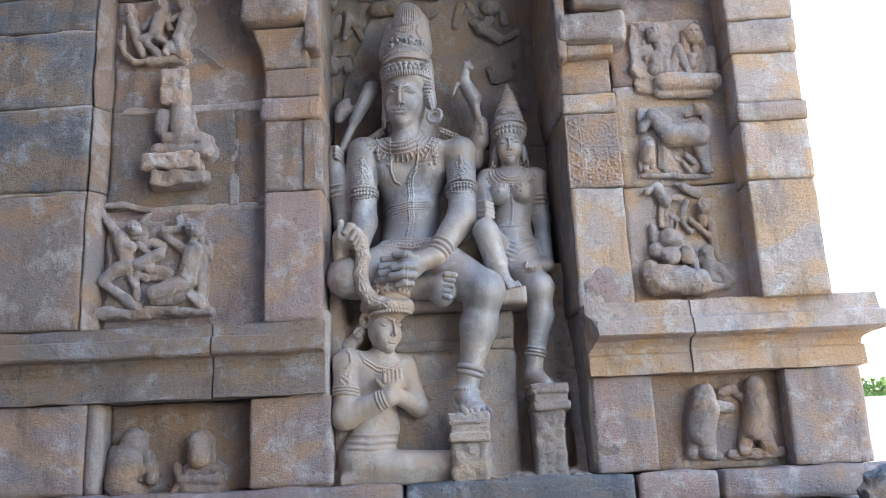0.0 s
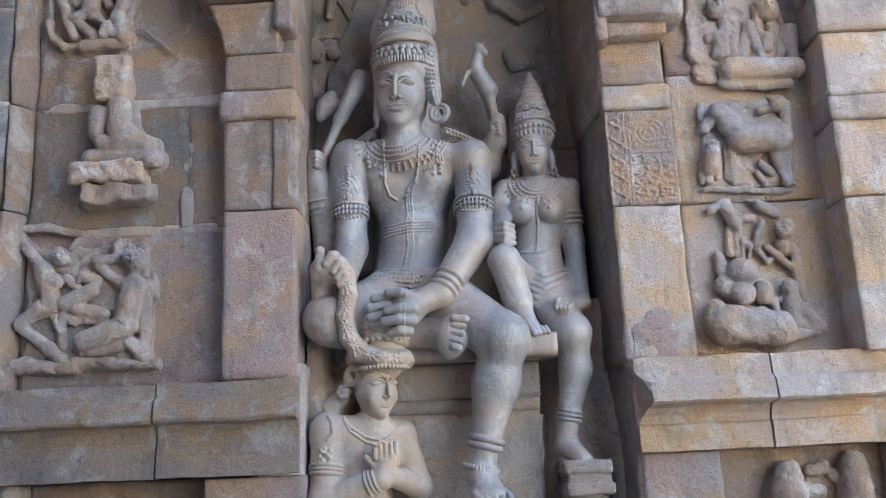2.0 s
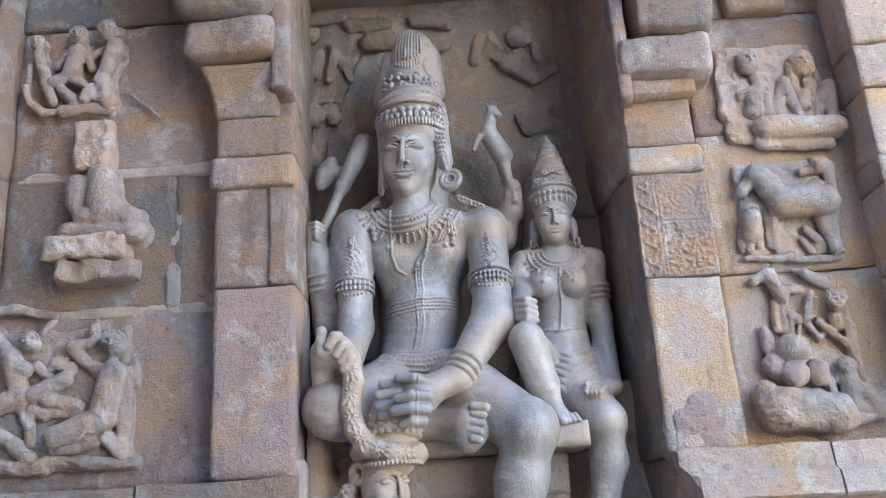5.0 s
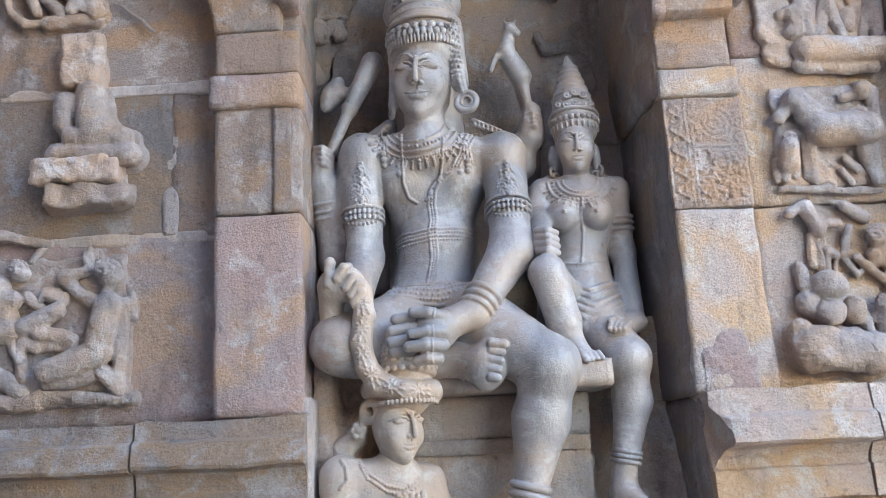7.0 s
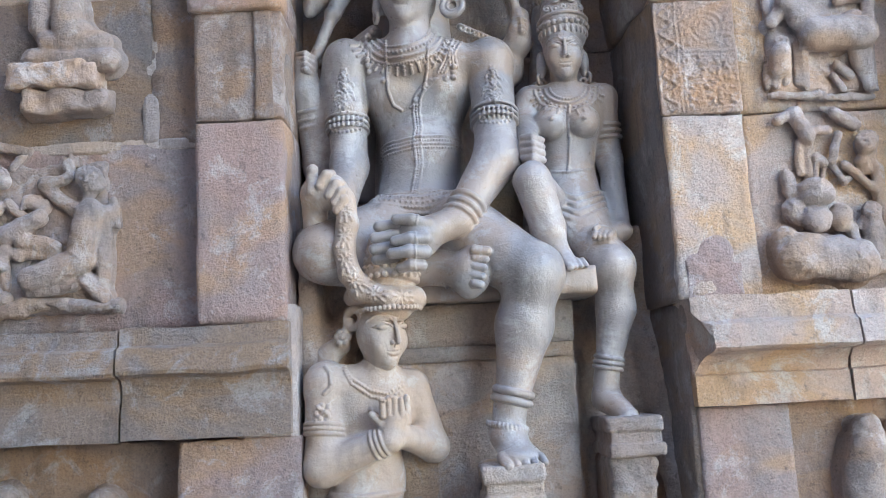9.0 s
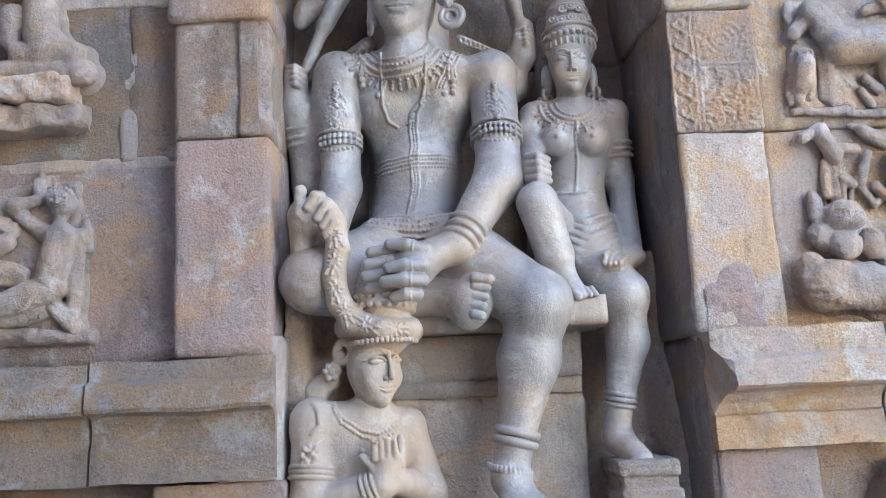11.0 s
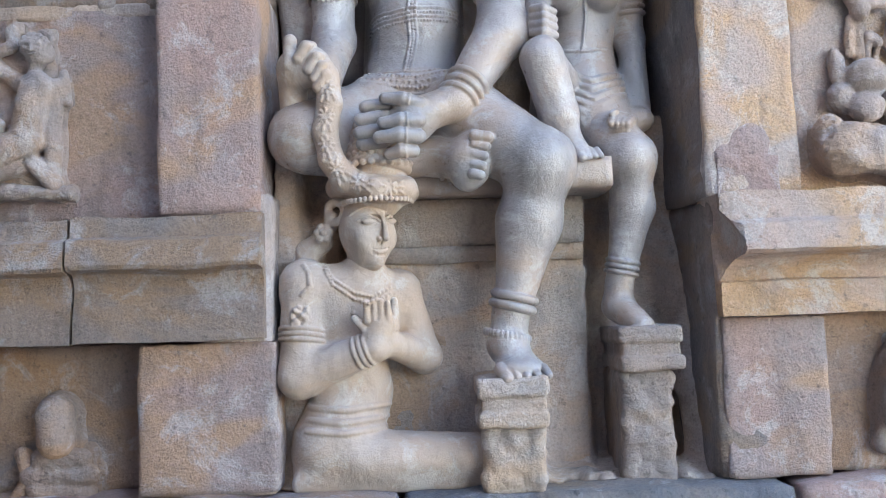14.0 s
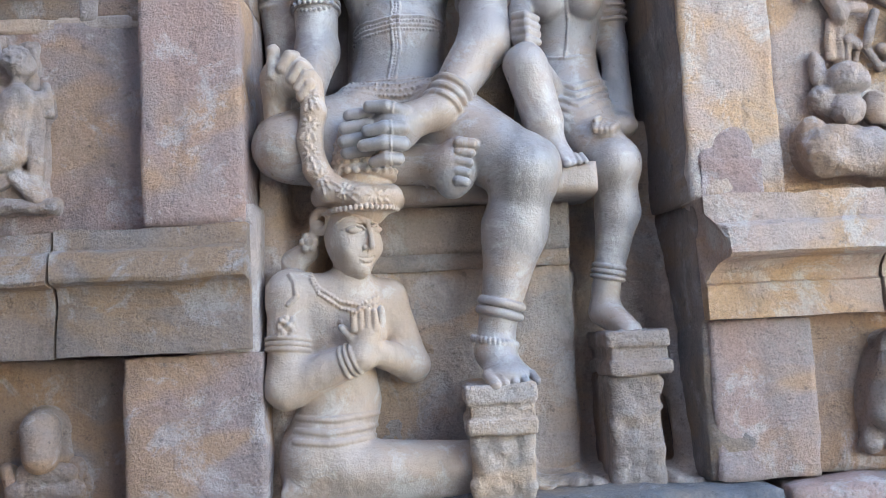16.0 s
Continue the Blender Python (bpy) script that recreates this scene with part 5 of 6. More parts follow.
# ---- seated consort ----
def seated_consort():
    c = Clay((0.66, -0.04, 0.24), (1.10, 0.46, 1.78), 0.0026)
    c.egg((0.875, 0.25, 1.34), (0.115, 0.075, 0.11), 0.03)
    c.rod((0.878, 0.25, 1.33), P["waist"], 0.10, 0.078, 0.03, flat=0.8)
    c.rod(P["waist"], P["hip"], 0.078, 0.125, 0.04, flat=0.85)
    for q in ("br_l", "br_r"):
        c.egg(V(P[q], 0, 0.022), (0.053, 0.056, 0.054), 0.008).egg(V(P[q], -0.004, -0.034, -0.002), 0.007, 0.003)
    c.rod(P["neck"], V(P["neck"], 0, 0.02, -0.05), 0.042, 0.05, 0.02)
    c.rod(V(P["neck"], 0, 0.02, -0.05), P["sh_l"], 0.05, 0.048, 0.03).rod(V(P["neck"], 0, 0.02, -0.05), P["sh_r"], 0.05, 0.048, 0.03)
    c.rod(P["sh_r"], P["elb_r"], 0.046, 0.040, 0.02).rod(P["elb_r"], P["wri_r"], 0.040, 0.034, 0.02)
    c.egg(V(P["wri_r"], -0.01, -0.03, -0.02), (0.045, 0.04, 0.035), 0.02)
    for i in range(4):
        c.rod((0.915 + 0.016 * i, 0.08, 0.935 - 0.004 * i), (0.90 + 0.014 * i, 0.055, 0.905), 0.010, 0.008, 0.003)
    c.rod(P["sh_l"], P["elb_l"], 0.045, 0.04, 0.02).rod(P["elb_l"], P["hand_l"], 0.038, 0.034, 0.02)
    c.egg(V(P["hand_l"], 0.002, -0.008), (0.042, 0.034, 0.050), 0.012)
    for i in range(4):
        z = 1.218 - 0.021 * i
        c.rod((0.712, 0.075, z + 0.004), (0.738, 0.052, z), 0.0125, 0.0125, 0.004).rod((0.738, 0.052, z), (0.768, 0.072, z - 0.006), 0.0125, 0.0105, 0.004)
    c.rod((0.87, 0.38, 0.9), (0.88, 0.40, 1.75), 0.16, 0.08, 0.03, flat=0.5)
    # waist cloth and folds
    for i in range(6):
        c.string([(0.775 + 0.004 * i, 1.085 - 0.024 * i), (0.87, 1.045 - 0.026 * i), (0.965, 1.075 - 0.022 * i)], 0.0075, None, 0.006)
    # bent leg
    c.rod((0.83, 0.24, 1.02), P["knee_l"], 0.05, 0.054, 0.008)
    c.rod(P["knee_l"], P["shin_l"], 0.058, 0.052, 0.012).rod(P["shin_l"], P["foot_l0"], 0.052, 0.034, 0.012)
    c.rod(P["foot_l0"], V(P["foot_l1"], 0.01), 0.036, 0.026, 0.015)
    toes(c, V(P["foot_l1"], 0.02, -0.008, 0.012), (0.010, -0.016, -0.022), 4, 0.0105, 0.05)
    # hanging leg
    c.rod(P["thigh_r0"], P["knee_r"], 0.085, 0.070, 0.03).egg(P["knee_r"], (0.064, 0.06, 0.062), 0.02)
    c.rod(P["knee_r"], P["calf_r"], 0.058, 0.057, 0.02).rod(P["calf_r"], P["ank_r"], 0.057, 0.033, 0.02)
    c.rod(P["ank_r"], P["heel_r"], 0.033, 0.038, 0.02).rod(P["heel_r"], V(P["toe_r"], -0.01, 0.02, 0.012), 0.04, 0.032, 0.02)
    toes(c, V(P["toe_r"], 0.0, -0.002, 0.008), (0.014, -0.024, -0.008), 5, 0.010, 0.07)
    rings_on(c, P["calf_r"], P["ank_r"], (0.70, 0.77, 0.84), 0.041, 0.006)
    # head and tiered crown, carved finer
    h = Clay((0.74, 0.03, 1.38), (1.02, 0.44, 1.93), 0.002)
    h.rod(P["neck"], V(P["head"], 0, 0.03, -0.02), 0.042, 0.046, 0.015)
    h.rod(V(P["head"], 0, 0.035, 0.02), P["crown_base"], 0.062, 0.070, 0.015)
    face(h, V(P["head"], 0, 0.002, -0.004), 0.060, -4, 8)
    a, b = np.array(P["crown_base"]), np.array(P["crown_tip"])
    for t0, t1, r0, r1 in ((-0.04, 0.10, 0.076, 0.077), (0.10, 0.36, 0.074, 0.064), (0.38, 0.48, 0.060, 0.052), (0.50, 0.59, 0.051, 0.044), (0.61, 0.69, 0.043, 0.036), (0.71, 0.79, 0.034, 0.027), (0.81, 0.97, 0.024, 0.010)):
        h.rod(a + (b - a) * t0, a + (b - a) * t1, r0, r1, 0.003)
    for t, R in ((-0.075, 0.070), (0.10, 0.079), (0.37, 0.062), (0.49, 0.053), (0.60, 0.044), (0.70, 0.035), (0.80, 0.026)):
        h.ring(a + (b - a) * t, R, 0.006, b - a, 0.002)
    for i in range(13):
        q = math.pi * (1.03 + 0.94 * i / 12)
        h.egg(a + (0.077 * math.cos(q), 0.077 * math.sin(q), -0.018), (0.0052, 0.007, 0.012), 0.0012)
        h.egg(a + (0.079 * math.cos(q), 0.079 * math.sin(q), 0.006), (0.009, 0.008, 0.009), 0.0012)
    for i, (x, z) in enumerate(((0, 0.055), (-0.03, 0.050), (0.03, 0.050), (-0.052, 0.06), (0.052, 0.06), (0, 0.092), (-0.024, 0.085), (0.026, 0.085))):
        R = 0.072 - 0.09 * (z - 0.05)
        p = a + (x, -math.sqrt(max(R * R - x * x, 0)) + 0.004, z)
        h.ring(p, 0.011, 0.0042, (x * 8, -1, 0.3), 0.001).egg(p, (0.006, 0.007, 0.007), 0.001)
    for sx in (-1, 1):
        h.egg(V(P["head"], sx * 0.070, 0.05, -0.025), (0.017, 0.02, 0.048), 0.008)
        h.ring(V(P["head"], sx * 0.078, 0.045, -0.072), 0.014, 0.006, (1, 0.7 * sx, 0), 0.002)
        for i in range(6):
            c.ring(V(P["neck"], sx * (0.066 + 0.016 * i), 0.02, 0.024 - 0.010 * i), 0.010, 0.006, (0.3 * sx, 1, 0), 0.003)
            c.egg(V(P["neck"], sx * (0.070 + 0.016 * i), 0.045, 0.030 - 0.010 * i), 0.018, 0.006)
    # necklaces and thread
    for j in range(4):
        R = 0.050 + 0.014 * j
        c.string([(0.874 + R * 1.12 * math.cos(q), 1.418 + R * math.sin(q)) for q in np.linspace(math.pi, 2 * math.pi, 19)], 0.0052, None if j % 2 else 0.0085, 0.0012, 0.001)
    for i in range(15):
        q = math.pi * (1.1 + 0.8 * i / 14)
        c.string([(0.874 + R * 1.12 * math.cos(q), 1.418 + R * math.sin(q)) for R in (0.098, 0.108)], 0.0055, None, 0.0012)
    c.string([(0.872, 1.345), (0.866, 1.30), (0.868, 1.24), (0.862, 1.17), (0.855, 1.14)], 0.0055, None, 0.002)
    c.string([(0.79, 1.145), (0.855, 1.135), (0.93, 1.145)], 0.005, None, 0.002)
    rings_on(c, P["sh_r"], P["elb_r"], (0.45, 0.55, 0.65), 0.045, 0.006)
    ob = put("consort_statue", c.to_mesh("consort_statue", M_STATUE, 0.0012, 3, (h,)))
    return tagged(ob, "grey granite statue of a seated figure with tiered crown", "statue")


# ---- kneeling devotee ----
def kneeler():
    c = Clay((0.03, -0.12, -0.01), (0.62, 0.30, 1.17), 0.0026)
    c.rod((0.20, 0.12, 0.45), K["waist"], 0.105, 0.092, 0.03, flat=0.8)
    c.egg((0.165, 0.11, 0.45), (0.085, 0.075, 0.08), 0.03).egg((0.265, 0.12, 0.44), (0.085, 0.075, 0.08), 0.03)
    c.rod(K["waist"], K["hip"], 0.095, 0.12, 0.03, flat=0.9)
    c.egg((0.18, 0.11, 0.07), (0.125, 0.11, 0.09), 0.03)
    c.rod(V(K["knee"], 0, 0, -0.005), V(K["leg1"], 0.03, 0, 0.0), 0.072, 0.062, 0.02, flat=1.3)
    c.slab((0.06, 0.02, -0.01), (0.60, 0.28, 0.04), 0.02, 0.03)
    c.rod(K["neck"], V(K["neck"], -0.01, 0.01, -0.05), 0.05, 0.06, 0.02)
    c.rod(V(K["neck"], -0.01, 0.02, -0.05), K["sh_l"], 0.06, 0.058, 0.03).rod(V(K["neck"], 0, 0.02, -0.05), K["sh_r"], 0.055, 0.052, 0.03)
    c.egg(K["sh_l"], (0.066, 0.06, 0.07), 0.02)
    c.rod(K["sh_l"], K["elb_l"], 0.058, 0.052, 0.02).rod(K["elb_l"], K["wri_l"], 0.054, 0.036, 0.025)
    c.rod(K["sh_r"], K["elb_r"], 0.050, 0.044, 0.02).rod(K["elb_r"], V(K["wri_l"], 0.03, 0.03, 0.01), 0.042, 0.036, 0.02)
    c.rod(K["wri_l"], K["palm"], 0.036, 0.034, 0.015)
    for i in range(4):
        x = 0.266 + 0.017 * i
        c.rod((x, -0.02, 0.42), (x - 0.002, -0.028, 0.468 - 0.005 * abs(i - 1.2)), 0.0115, 0.0085, 0.003)
    c.rod(V(K["palm"], -0.03, -0.012, -0.02), K["thumb"], 0.014, 0.010, 0.008)
    c.rod((0.33, 0.02, 0.40), (0.33, 0.01, 0.465), 0.012, 0.01, 0.006)
    rings_on(c, K["wri_l"], K["elb_l"], (0.06, 0.13, 0.20), 0.038, 0.0058, 0.012)
    rings_on(c, K["sh_l"], K["elb_l"], (0.50, 0.56, 0.62), 0.057, 0.006)
    for j in range(18):
        q = np.array(K["sh_l"]) + (np.array(K["elb_l"]) - K["sh_l"]) * (0.24 + 0.20 * j / 18)
        c.string([(q[0] + 0.018 * math.sin(j * 1.9), q[2])] * 2, 0.007, None, 0.003)
    # face looks down
    h = Clay((0.14, -0.09, 0.53), (0.38, 0.20, 0.86), 0.002)
    h.rod(K["neck"], V(K["head"], -0.01, 0.03, -0.02), 0.046, 0.05, 0.015)
    face(h, V(K["head"], -0.008, 0.004, -0.004), 0.070, 40, 8, -3)
    h.egg(V(K["head"], -0.012, 0.03, 0.03), (0.062, 0.065, 0.075), 0.01)
    # wound hair, crown bands and garland
    c.egg(V(K["crown0"], 0, 0.01), (0.085, 0.08, 0.05), 0.02)
    c.rod(K["crown0"], K["crown1"], 0.075, 0.066, 0.02).rod(K["crown1"], K["crown2"], 0.066, 0.05, 0.02)
    for t, R in ((0.0, 0.072), (0.25, 0.070), (0.5, 0.062), (0.75, 0.056), (1.0, 0.05)):
        q = np.array(K["crown1"]) + (np.array(K["crown2"]) - K["crown1"]) * t
        c.ring(q, R, 0.014, (0.15, 0.1, 1), 0.005)
        for i in range(12):
            a = math.pi * (1 + i / 11)
            c.egg(q + ((R + 0.012) * math.cos(a), (R + 0.012) * math.sin(a), 0), (0.009, 0.007, 0.009), 0.002)
    g = [np.array(K[f"g{i}"]) for i in range(1, 8)]
    for a, b in zip(g[:-1], g[1:]):
        c.rod(a, b, 0.031, 0.032, 0.012)
    c.rod(g[-1], g[-1] + (0.005, 0.06, 0.0), 0.032, 0.03, 0.012).rod(g[4], g[4] + (-0.03, 0.07, -0.01), 0.032, 0.03, 0.012)
    for a, b in zip(g[:-1], g[1:]):
        n = max(1, int(np.linalg.norm(b - a) / 0.050))
        for i in range(n):
            q = a + (b - a) * (i + 0.5) / n
            for j in range(8):
                an = j * math.pi / 4
                x, z = q[0] + 0.019 * math.cos(an), q[2] + 0.019 * math.sin(an)
                c.string([(x, z), (q[0] + 0.009 * math.cos(an), q[2] + 0.009 * math.sin(an))], 0.0044, None, 0.001)
            d = (b - a) / np.linalg.norm(b - a)
            for sx in (-1, 0, 1):
                o = q + d * 0.026
                u = np.array((-d[2], 0, d[0])) * 0.013 * sx
                c.string([((o + u)[0], (o + u)[2]), ((o + u * 1.4 + d * 0.012)[0], (o + u * 1.4 + d * 0.012)[2])], 0.0048, None, 0.001)
    for i in range(22):
        a = math.pi * (0.98 + 1.0 * i / 21)
        c.egg((0.293 + 0.088 * math.cos(a), 0.034 + 0.078 * math.sin(a), 0.718), (0.0060, 0.006, 0.008), 0.003)
    # fist that holds the garland's end
    f = np.array(S["fist"]) + (-0.01, 0.0, 0.0)
    c.egg(f, (0.055, 0.045, 0.055), 0.015).egg(f + (-0.045, 0.01, 0.0), (0.04, 0.04, 0.05), 0.02).rod(f + (-0.05, 0.03, 0), f + (-0.055, 0.05, -0.10), 0.04, 0.035, 0.02)
    for i, (dx, dz) in enumerate(((-0.005, 0.042), (0.022, 0.012), (0.038, -0.012), (0.045, -0.034))):
        c.rod(f + (dx - 0.02, -0.04, dz - 0.030), f + (dx, -0.045, dz), 0.015, 0.0145, 0.003).rod(f + (dx, -0.045, dz), f + (dx + 0.012, -0.01, dz + 0.01), 0.0145, 0.013, 0.003)
    c.rod(f + (-0.05, -0.02, 0.0), f + (-0.048, -0.02, 0.05), 0.018, 0.016, 0.004).egg(f + (-0.048, -0.02, 0.062), 0.018, 0.003)
    # ear with its flower, hair on the shoulder, necklace
    c.ring((0.185, 0.055, 0.70), 0.026, 0.012, (0.6, 1, 0), 0.006, 1.0)
    c.rod((0.175, 0.065, 0.69), K["ear"], 0.015, 0.015, 0.006)
    for j in range(6):
        a = j * math.pi / 3
        c.egg(V(K["ear"], 0.016 * math.cos(a), -0.012, 0.016 * math.sin(a)), 0.011, 0.003)
    c.egg(V(K["ear"], 0, -0.02, 0), 0.010, 0.002)
    c.rod(V(K["ear"], -0.01, 0.03, -0.02), K["hair"], 0.03, 0.03, 0.02).rod(K["hair"], V(K["hair"], -0.03, 0.04, -0.03), 0.03, 0.03, 0.02)
    for j in range(2):
        c.string([(0.145 + 0.004 * j, 0.575 - 0.014 * j), (0.175, 0.527 - 0.016 * j), (0.225, 0.49 - 0.017 * j), (0.27, 0.478 - 0.018 * j), (0.315, 0.50 - 0.016 * j)], 0.006, 0.010, 0.002)
    c.string([(0.10, 0.565), (0.115, 0.545), (0.12, 0.51), (0.10, 0.49)], 0.007, None, 0.003)
    for z in (0.205, 0.175, 0.15):
        c.string([(0.10, z), (0.2, z - 0.008), (0.31, z)], 0.007, None, 0.006)
    c.egg((0.225, 0.035, 0.437), 0.007, 0.003)
    ob = put("kneeling_figure_statue", c.to_mesh("kneeling_figure_statue", M_STATUE_W, 0.0015, 7, (h,)))
    return tagged(ob, "warm grey granite statue of a kneeling figure with joined hands", "statue")


M_STATUE_W = stone_mat("warm_grey_granite", (0.42, 0.335, 0.29), (0.36, 0.305, 0.28), (0.47, 0.31, 0.205), (0.50, 0.46, 0.44), 0.3, 0.55, 0.35, 1.3, 0.3)
seated_lord()
seated_consort()
kneeler()


# ---- foot blocks ----
def foot_block(name, x0, x1, y0, y1, z0, z1, px0, px1, mat, label):
    t = thing(name, (x0 + x1) / 2, y0 + 0.1, 0, label, "pedestal", "foot pedestals")
    h = z1 - z0
    c = Clay((x0 - 0.05, y0 - 0.05, z0 - 0.04), (x1 + 0.05, y1 + 0.03, z1 + 0.03), 0.004)
    c.slab((x0, y0, z0), (x1, y1, z0 + h * 0.34), 0.010, 0.003).slab((x0 + 0.008, y0 + 0.008, z0 + h * 0.28), (x1 - 0.008, y1, z0 + h * 0.64), 0.008, 0.003)
    c.slab((x0 - 0.002, y0 - 0.002, z0 + h * 0.6), (x1, y1, z1), 0.010, 0.003)
    put("footrest", c.to_mesh("footrest", mat, 0.005, x0), t)
    c = Clay((px0 - 0.06, y0 - 0.03, -0.01), (px1 + 0.06, y1 + 0.02, z0 + 0.03), 0.005)
    c.slab((px0, y0 + 0.022, -0.02), (px1, y1, z0 + 0.01), 0.02, 0.02)
    rng = random.Random(int(x0 * 100))
    for i in range(40):
        c.egg((rng.uniform(px0 + 0.01, px1 - 0.01), y0 + 0.03, rng.uniform(0.02, z0 - 0.01)), (rng.uniform(0.012, 0.022), rng.uniform(0.009, 0.013), rng.uniform(0.010, 0.018)), 0.012)
    put("pillar", c.to_mesh("pillar", mat, 0.004, x0 + 1), t, "rough-hewn pillar")
    return t


foot_block("foot_pedestal", 0.528, 0.70, -0.075, 0.24, 0.150, 0.272, 0.535, 0.69, M_NICHE_L, "worn tan stone footrest on a rough pillar")
foot_block("foot_pedestal", 0.885, 1.045, 0.0, 0.44, 0.27, 0.385, 0.888, 1.02, M_NICHE, "grey stepped stone footrest on a rough pillar")


# ---- carved reliefs ----
def head_marks(c, x, z, r):
    """Worn brow, eyes and nose on a small carved head."""
    f = c.front(x, z)
    if f is None:
        return
    for sx in (-1, 1):
        c.egg((x + sx * 0.36 * r, f + 0.002, z + 0.12 * r), (0.22 * r, 0.18 * r, 0.13 * r), 0.002, cut=True)
        c.egg((x + sx * 0.75 * r, f + 0.6 * r, z + 0.05 * r), (0.25 * r, 0.35 * r, 0.4 * r), 0.003)
    c.rod((x, f, z + 0.2 * r), (x, f - 0.12 * r, z - 0.22 * r), 0.10 * r, 0.14 * r, 0.002)
    c.rod((x - 0.22 * r, f + 0.05 * r, z - 0.48 * r), (x + 0.22 * r, f + 0.05 * r, z - 0.48 * r), 0.07 * r, 0.07 * r, 0.002)
    for i in range(7):
        a = math.pi * (0.1 + 0.8 * i / 6)
        c.egg((x + 0.92 * r * math.cos(a), f + 0.55 * r, z + 0.1 * r + 0.9 * r * math.sin(a)), 0.24 * r, 0.002)


def relief_piece(strokes, y, lift, flat, h, heads=(), k=0.010):
    s = np.array(strokes)
    m = s[:, 4].max() * 1.4 + 0.03
    lo = (min(s[:, 0].min(), s[:, 2].min()) - m, y - 0.13, min(s[:, 1].min(), s[:, 3].min()) - m)
    hi = (max(s[:, 0].max(), s[:, 2].max()) + m, y + 0.06, max(s[:, 1].max(), s[:, 3].max()) + m)
    c = Clay(lo, hi, h)
    for x0, z0, x1, z1, r in strokes:
        c.rod((x0, y + 0.025, z0), (x1, y + 0.025, z1), r * 1.12 + 0.003, r * 1.12 + 0.003, 0.012, flat=0.7)
    for i, (x0, z0, x1, z1, r) in enumerate(strokes):
        yy = y - r * lift - 0.006 * math.sin(i * 2.4)
        c.rod((x0, yy, z0), (x1, yy - 0.006 * math.cos(i * 1.7), z1), r, r * 0.92, k, flat=flat)
    for i in heads:
        x0, z0, x1, z1, r = strokes[i]
        head_marks(c, (x0 + x1) / 2, (z0 + z1) / 2, r)
    return c


def relief(name, strokes, y, mat, label, lift=0.5, rough=0.004, h=0.005, extra=None, flat=0.85):
    """Rounded forms half sunk into the field behind."""
    c = relief_piece(strokes, y, lift, flat, h, k=0.007)
    if extra:
        extra(c)
    return tagged(put(name, c.to_mesh(name, mat, rough, strokes[0][0])), label, "relief carving", "wall carvings")


def figured_relief(name, figures, y, mat, label, heads, lift=0.75, slabs=()):
    """A carved scene: each figure, beast and ledge is a part of its own."""
    t = thing(name, figures["ledge" if "ledge" in figures else next(iter(figures))][0][0], y + 0.05, 0.7, label, "relief carving", "wall carvings")
    for part_name, strokes in figures.items():
        raised = part_name not in ("ledge", "rim", "pedestal")
        c = relief_piece(strokes, y, lift if raised else 0.35, 0.9 if raised else 0.75, 0.0034, heads.get(part_name, ()))
        nm = part_name.rstrip(".")
        put(nm, c.to_mesh(nm, mat, 0.009 if nm in ("rock", "bush", "ledge") else 0.005, strokes[0][0]), t)
    for nm, lo, hi in slabs:
        c = Clay(np.array(lo) - 0.03, np.array(hi) + 0.03, 0.006)
        c.slab(lo, hi, 0.014, 0.01)
        put(nm, c.to_mesh(nm, mat, 0.010, lo[0]), t)
    return t


figured_relief("dancer_relief", DANCERS, 0.09, M_CARVE, "worn relief of two entwined dancing figures on a pedestal", {"dancer": (0,), "dancer.": (0,), "attendant": (0,)}, slabs=(("pedestal_block", (-0.762, 0.02, 1.758), (-0.638, 0.14, 1.948)),))
figured_relief("fighter_relief", FIGHTERS, 0.09, M_CARVE, "carved relief of two struggling figures over a fallen body", {"fighter": (4,), "fighter.": (0,)}, slabs=(("backing_slab", (-1.0, 0.085, 0.765), (-0.555, 0.14, 1.215)),))
figured_relief("rider_relief", RIDERS, 0.035, M_CARVE, "relief of two bearded figures seated on a bench", {"rider": (0,), "rider.": (0,)}, 0.9, slabs=(("backing_slab", (1.455, 0.012, 1.70), (1.79, 0.10, 2.06)),))
figured_relief("bull_relief", BULLS, 0.03, M_CARVE, "pale relief of standing bulls with a small herder", {"herder": (0,)}, 0.85, slabs=(("backing_slab", (1.46, 0.024, 1.30), (1.775, 0.10, 1.63)),))
figured_relief("cattle_relief", CATTLES, 0.035, M_CARVE, "relief of goats and herders above rounded rocks", {"herder": (0,), "kneeling_herder": (0,)}, 0.85)
figured_relief("shrine_relief", {"shrine": SHRINE}, 0.085, M_CARVE, "eroded relief of a small shrine on a ledge", {}, 0.6, slabs=(("ledge", (-0.83, 0.0, 1.44), (-0.56, 0.14, 1.52)), ("base", (-0.80, 0.02, 1.365), (-0.54, 0.14, 1.445))))
figured_relief("wrestler_relief", WRESTLERS, 0.075, M_TAN, "worn relief of two wrestling figures in a recess", {}, 0.6)
figured_relief("devotee_relief", DEVOTEES, 0.11, M_TAN, "worn relief of a standing devotee in a recess", {}, 0.6)
figured_relief("altar_relief", ALTAR, 0.105, M_TAN, "relief of a rounded stone on a stepped altar", {}, 0.6)
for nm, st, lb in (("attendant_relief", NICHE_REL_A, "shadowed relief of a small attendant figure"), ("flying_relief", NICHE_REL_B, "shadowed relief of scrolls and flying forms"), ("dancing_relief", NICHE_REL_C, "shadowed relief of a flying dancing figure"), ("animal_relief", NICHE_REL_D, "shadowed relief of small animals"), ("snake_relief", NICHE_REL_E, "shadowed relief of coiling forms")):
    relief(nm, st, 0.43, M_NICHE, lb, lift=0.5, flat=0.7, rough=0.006)


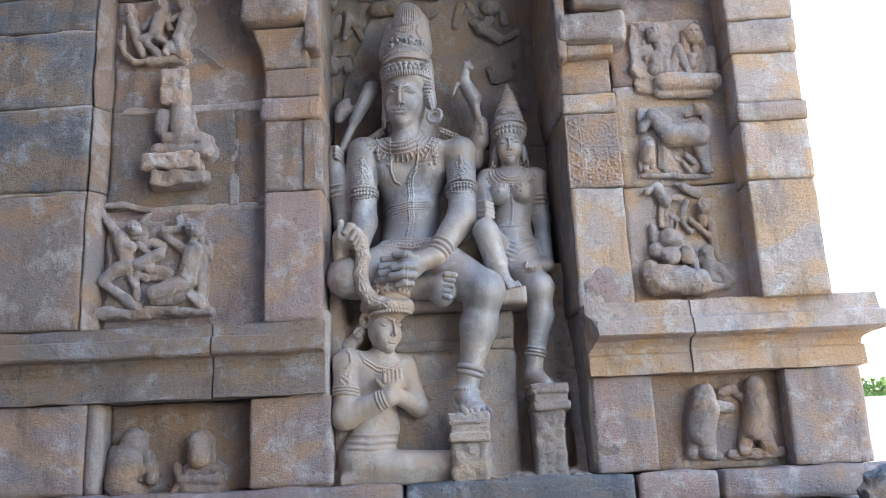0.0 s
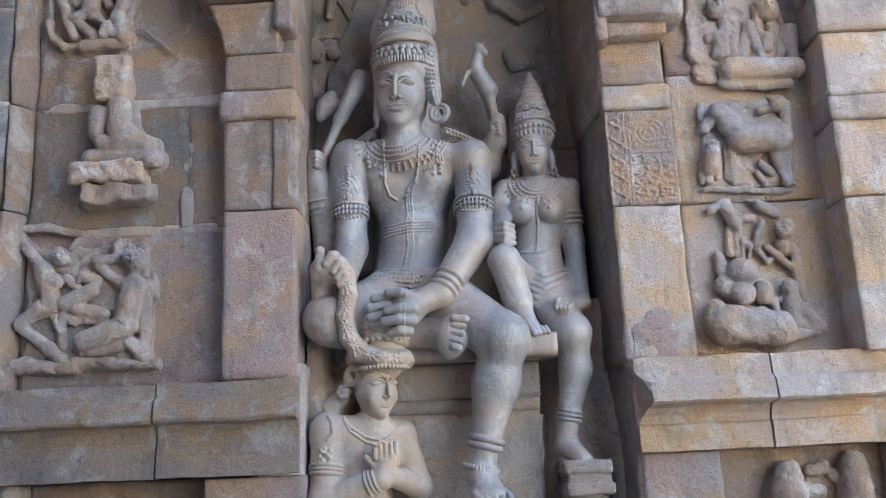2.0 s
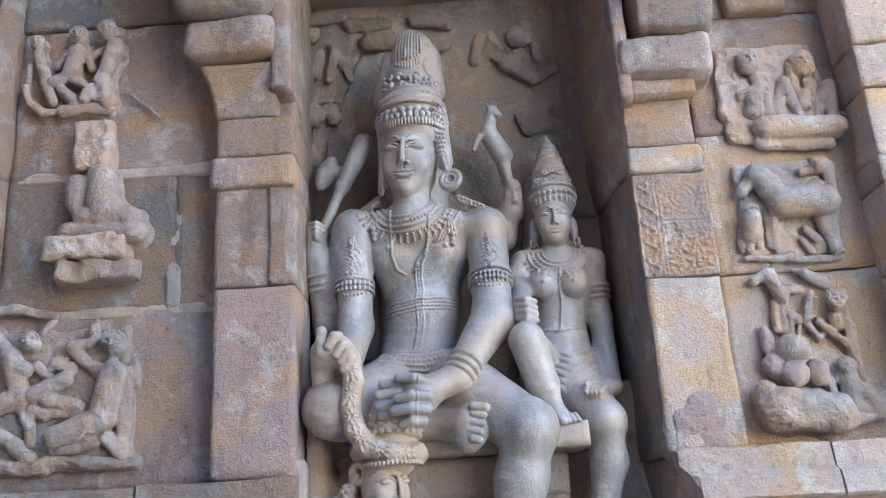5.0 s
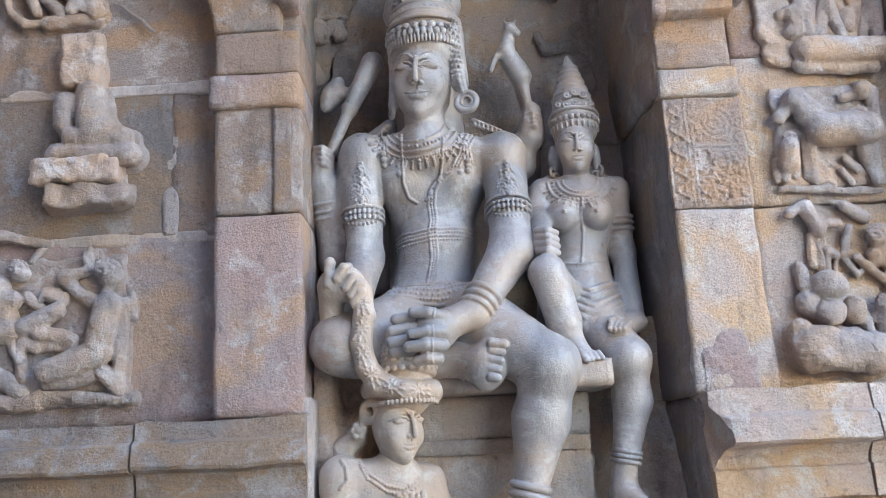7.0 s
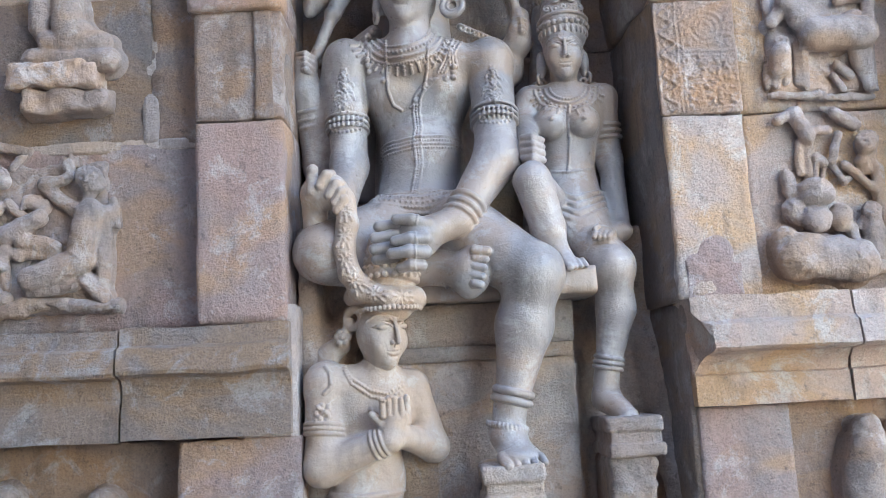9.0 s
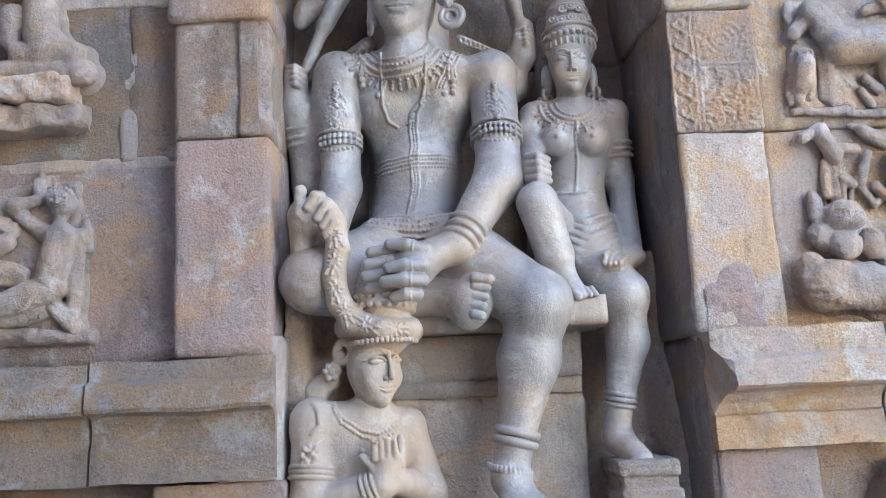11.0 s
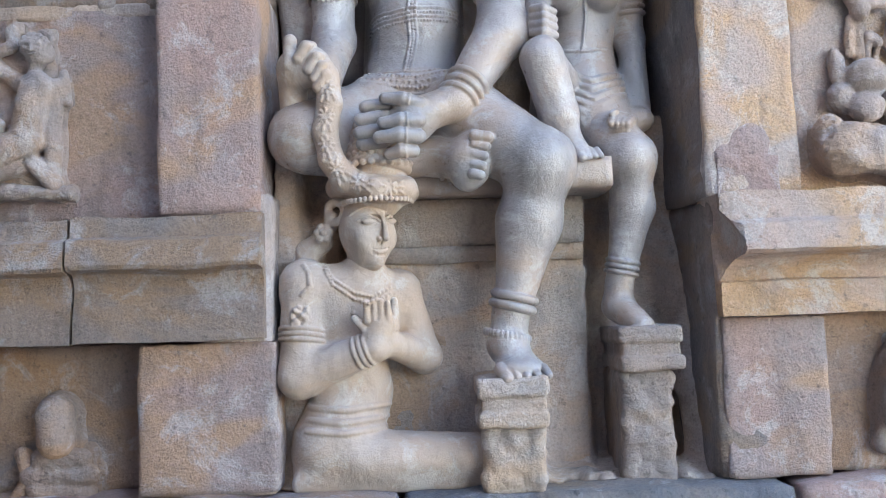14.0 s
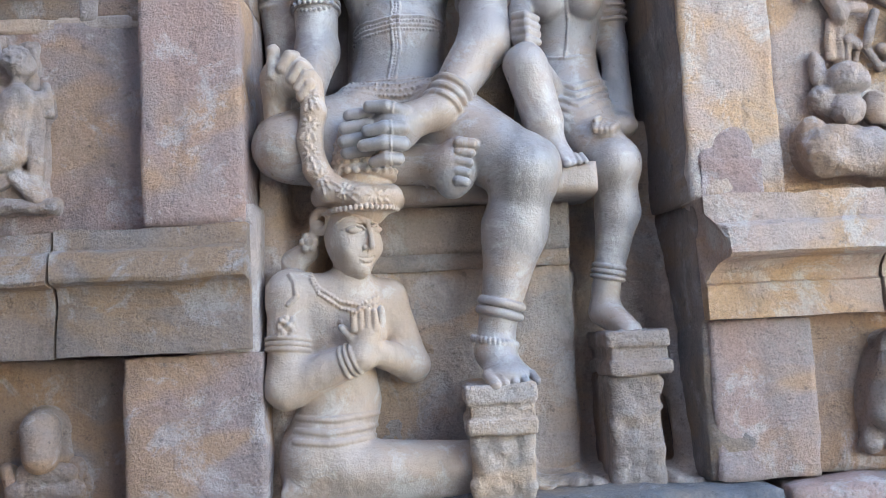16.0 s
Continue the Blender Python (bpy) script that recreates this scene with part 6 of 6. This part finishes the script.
# ---- far right: sunlit boundary wall and trees ----
bw = thing("boundary_wall", 40, 30, GROUND, "pale sunlit plaster boundary wall", "wall", kind="structure")
block("wall_face", 20, 75, 45, 45.6, GROUND, 3.6, M_PLASTER, bw, rnd=0.05, rough=0.02, res=3)


def tree(x, y, h, seed):
    rng = random.Random(seed)
    t = thing("tree", x, y, GROUND, "broad green tree behind the boundary wall", "tree", "far trees")
    bm = bmesh.new()
    for a in range(5):
        b = bmesh.ops.create_cone(bm, segments=8, radius1=0.28 if a == 0 else 0.14, radius2=0.15 if a == 0 else 0.04, depth=h * 0.5, cap_ends=True)
        an = a * 1.5
        m = pose(x, y, GROUND + h * 0.25) if a == 0 else Matrix.Translation((x, y, GROUND + h * 0.45)) @ pose(0, 0, 0, 35 * math.cos(an), 35 * math.sin(an), 0) @ pose(0, 0, h * 0.22)
        bmesh.ops.transform(bm, matrix=m, verts=b["verts"])
    me = bpy.data.meshes.new("trunk")
    bm.to_mesh(me)
    bm.free()
    me.materials.append(M_BARK)
    put("trunk", me, t)
    v, f = [], []
    for i in range(2600):
        a, e, rr = rng.uniform(0, 6.283), rng.uniform(-0.4, 1), rng.uniform(0.5, 1) ** 0.5
        lump = 0.75 + 0.25 * math.sin(a * 3 + seed) * math.cos(e * 4)
        c = Vector((x + math.cos(a) * h * 0.42 * rr * lump, y + math.sin(a) * h * 0.42 * rr * lump, GROUND + h * 0.68 + e * h * 0.32 * rr * lump))
        s = rng.uniform(0.12, 0.3)
        R = Euler((rng.uniform(0, 6), rng.uniform(0, 6), rng.uniform(0, 6))).to_matrix()
        n = len(v)
        v += [c + R @ Vector(q) * s for q in ((-1, 0, 0), (0, -0.45, 0.1), (1, 0, 0), (0, 0.45, 0.1))]
        f.append((n, n + 1, n + 2, n + 3))
    put("crown", mesh_of("crown", v, f, M_LEAF, False), t)


for i, (x, y, h) in enumerate(((25.0, 53, 7.2), (27.6, 54, 7.5), (31, 55, 7.0), (36, 53, 7.6), (43, 56, 8), (21.5, 55, 7.4))):
    tree(x, y, h, i)
# worn carved stone on the plinth's corner
c = Clay((1.8, -0.75, -0.75), (2.5, -0.15, 0.1), 0.01)
c.egg((2.09, -0.47, -0.10), (0.075, 0.085, 0.085), 0.03).egg((2.03, -0.5, -0.14), (0.06, 0.06, 0.06), 0.03).egg((2.14, -0.42, -0.22), (0.12, 0.13, 0.14), 0.05).slab((1.95, -0.6, -0.72), (2.32, -0.25, -0.2), 0.05, 0.05)
tagged(put("corner_stone_lion", c.to_mesh("corner_stone_lion", M_GREY, 0.02)), "dark eroded carved stone on the plinth corner", "carved stone")
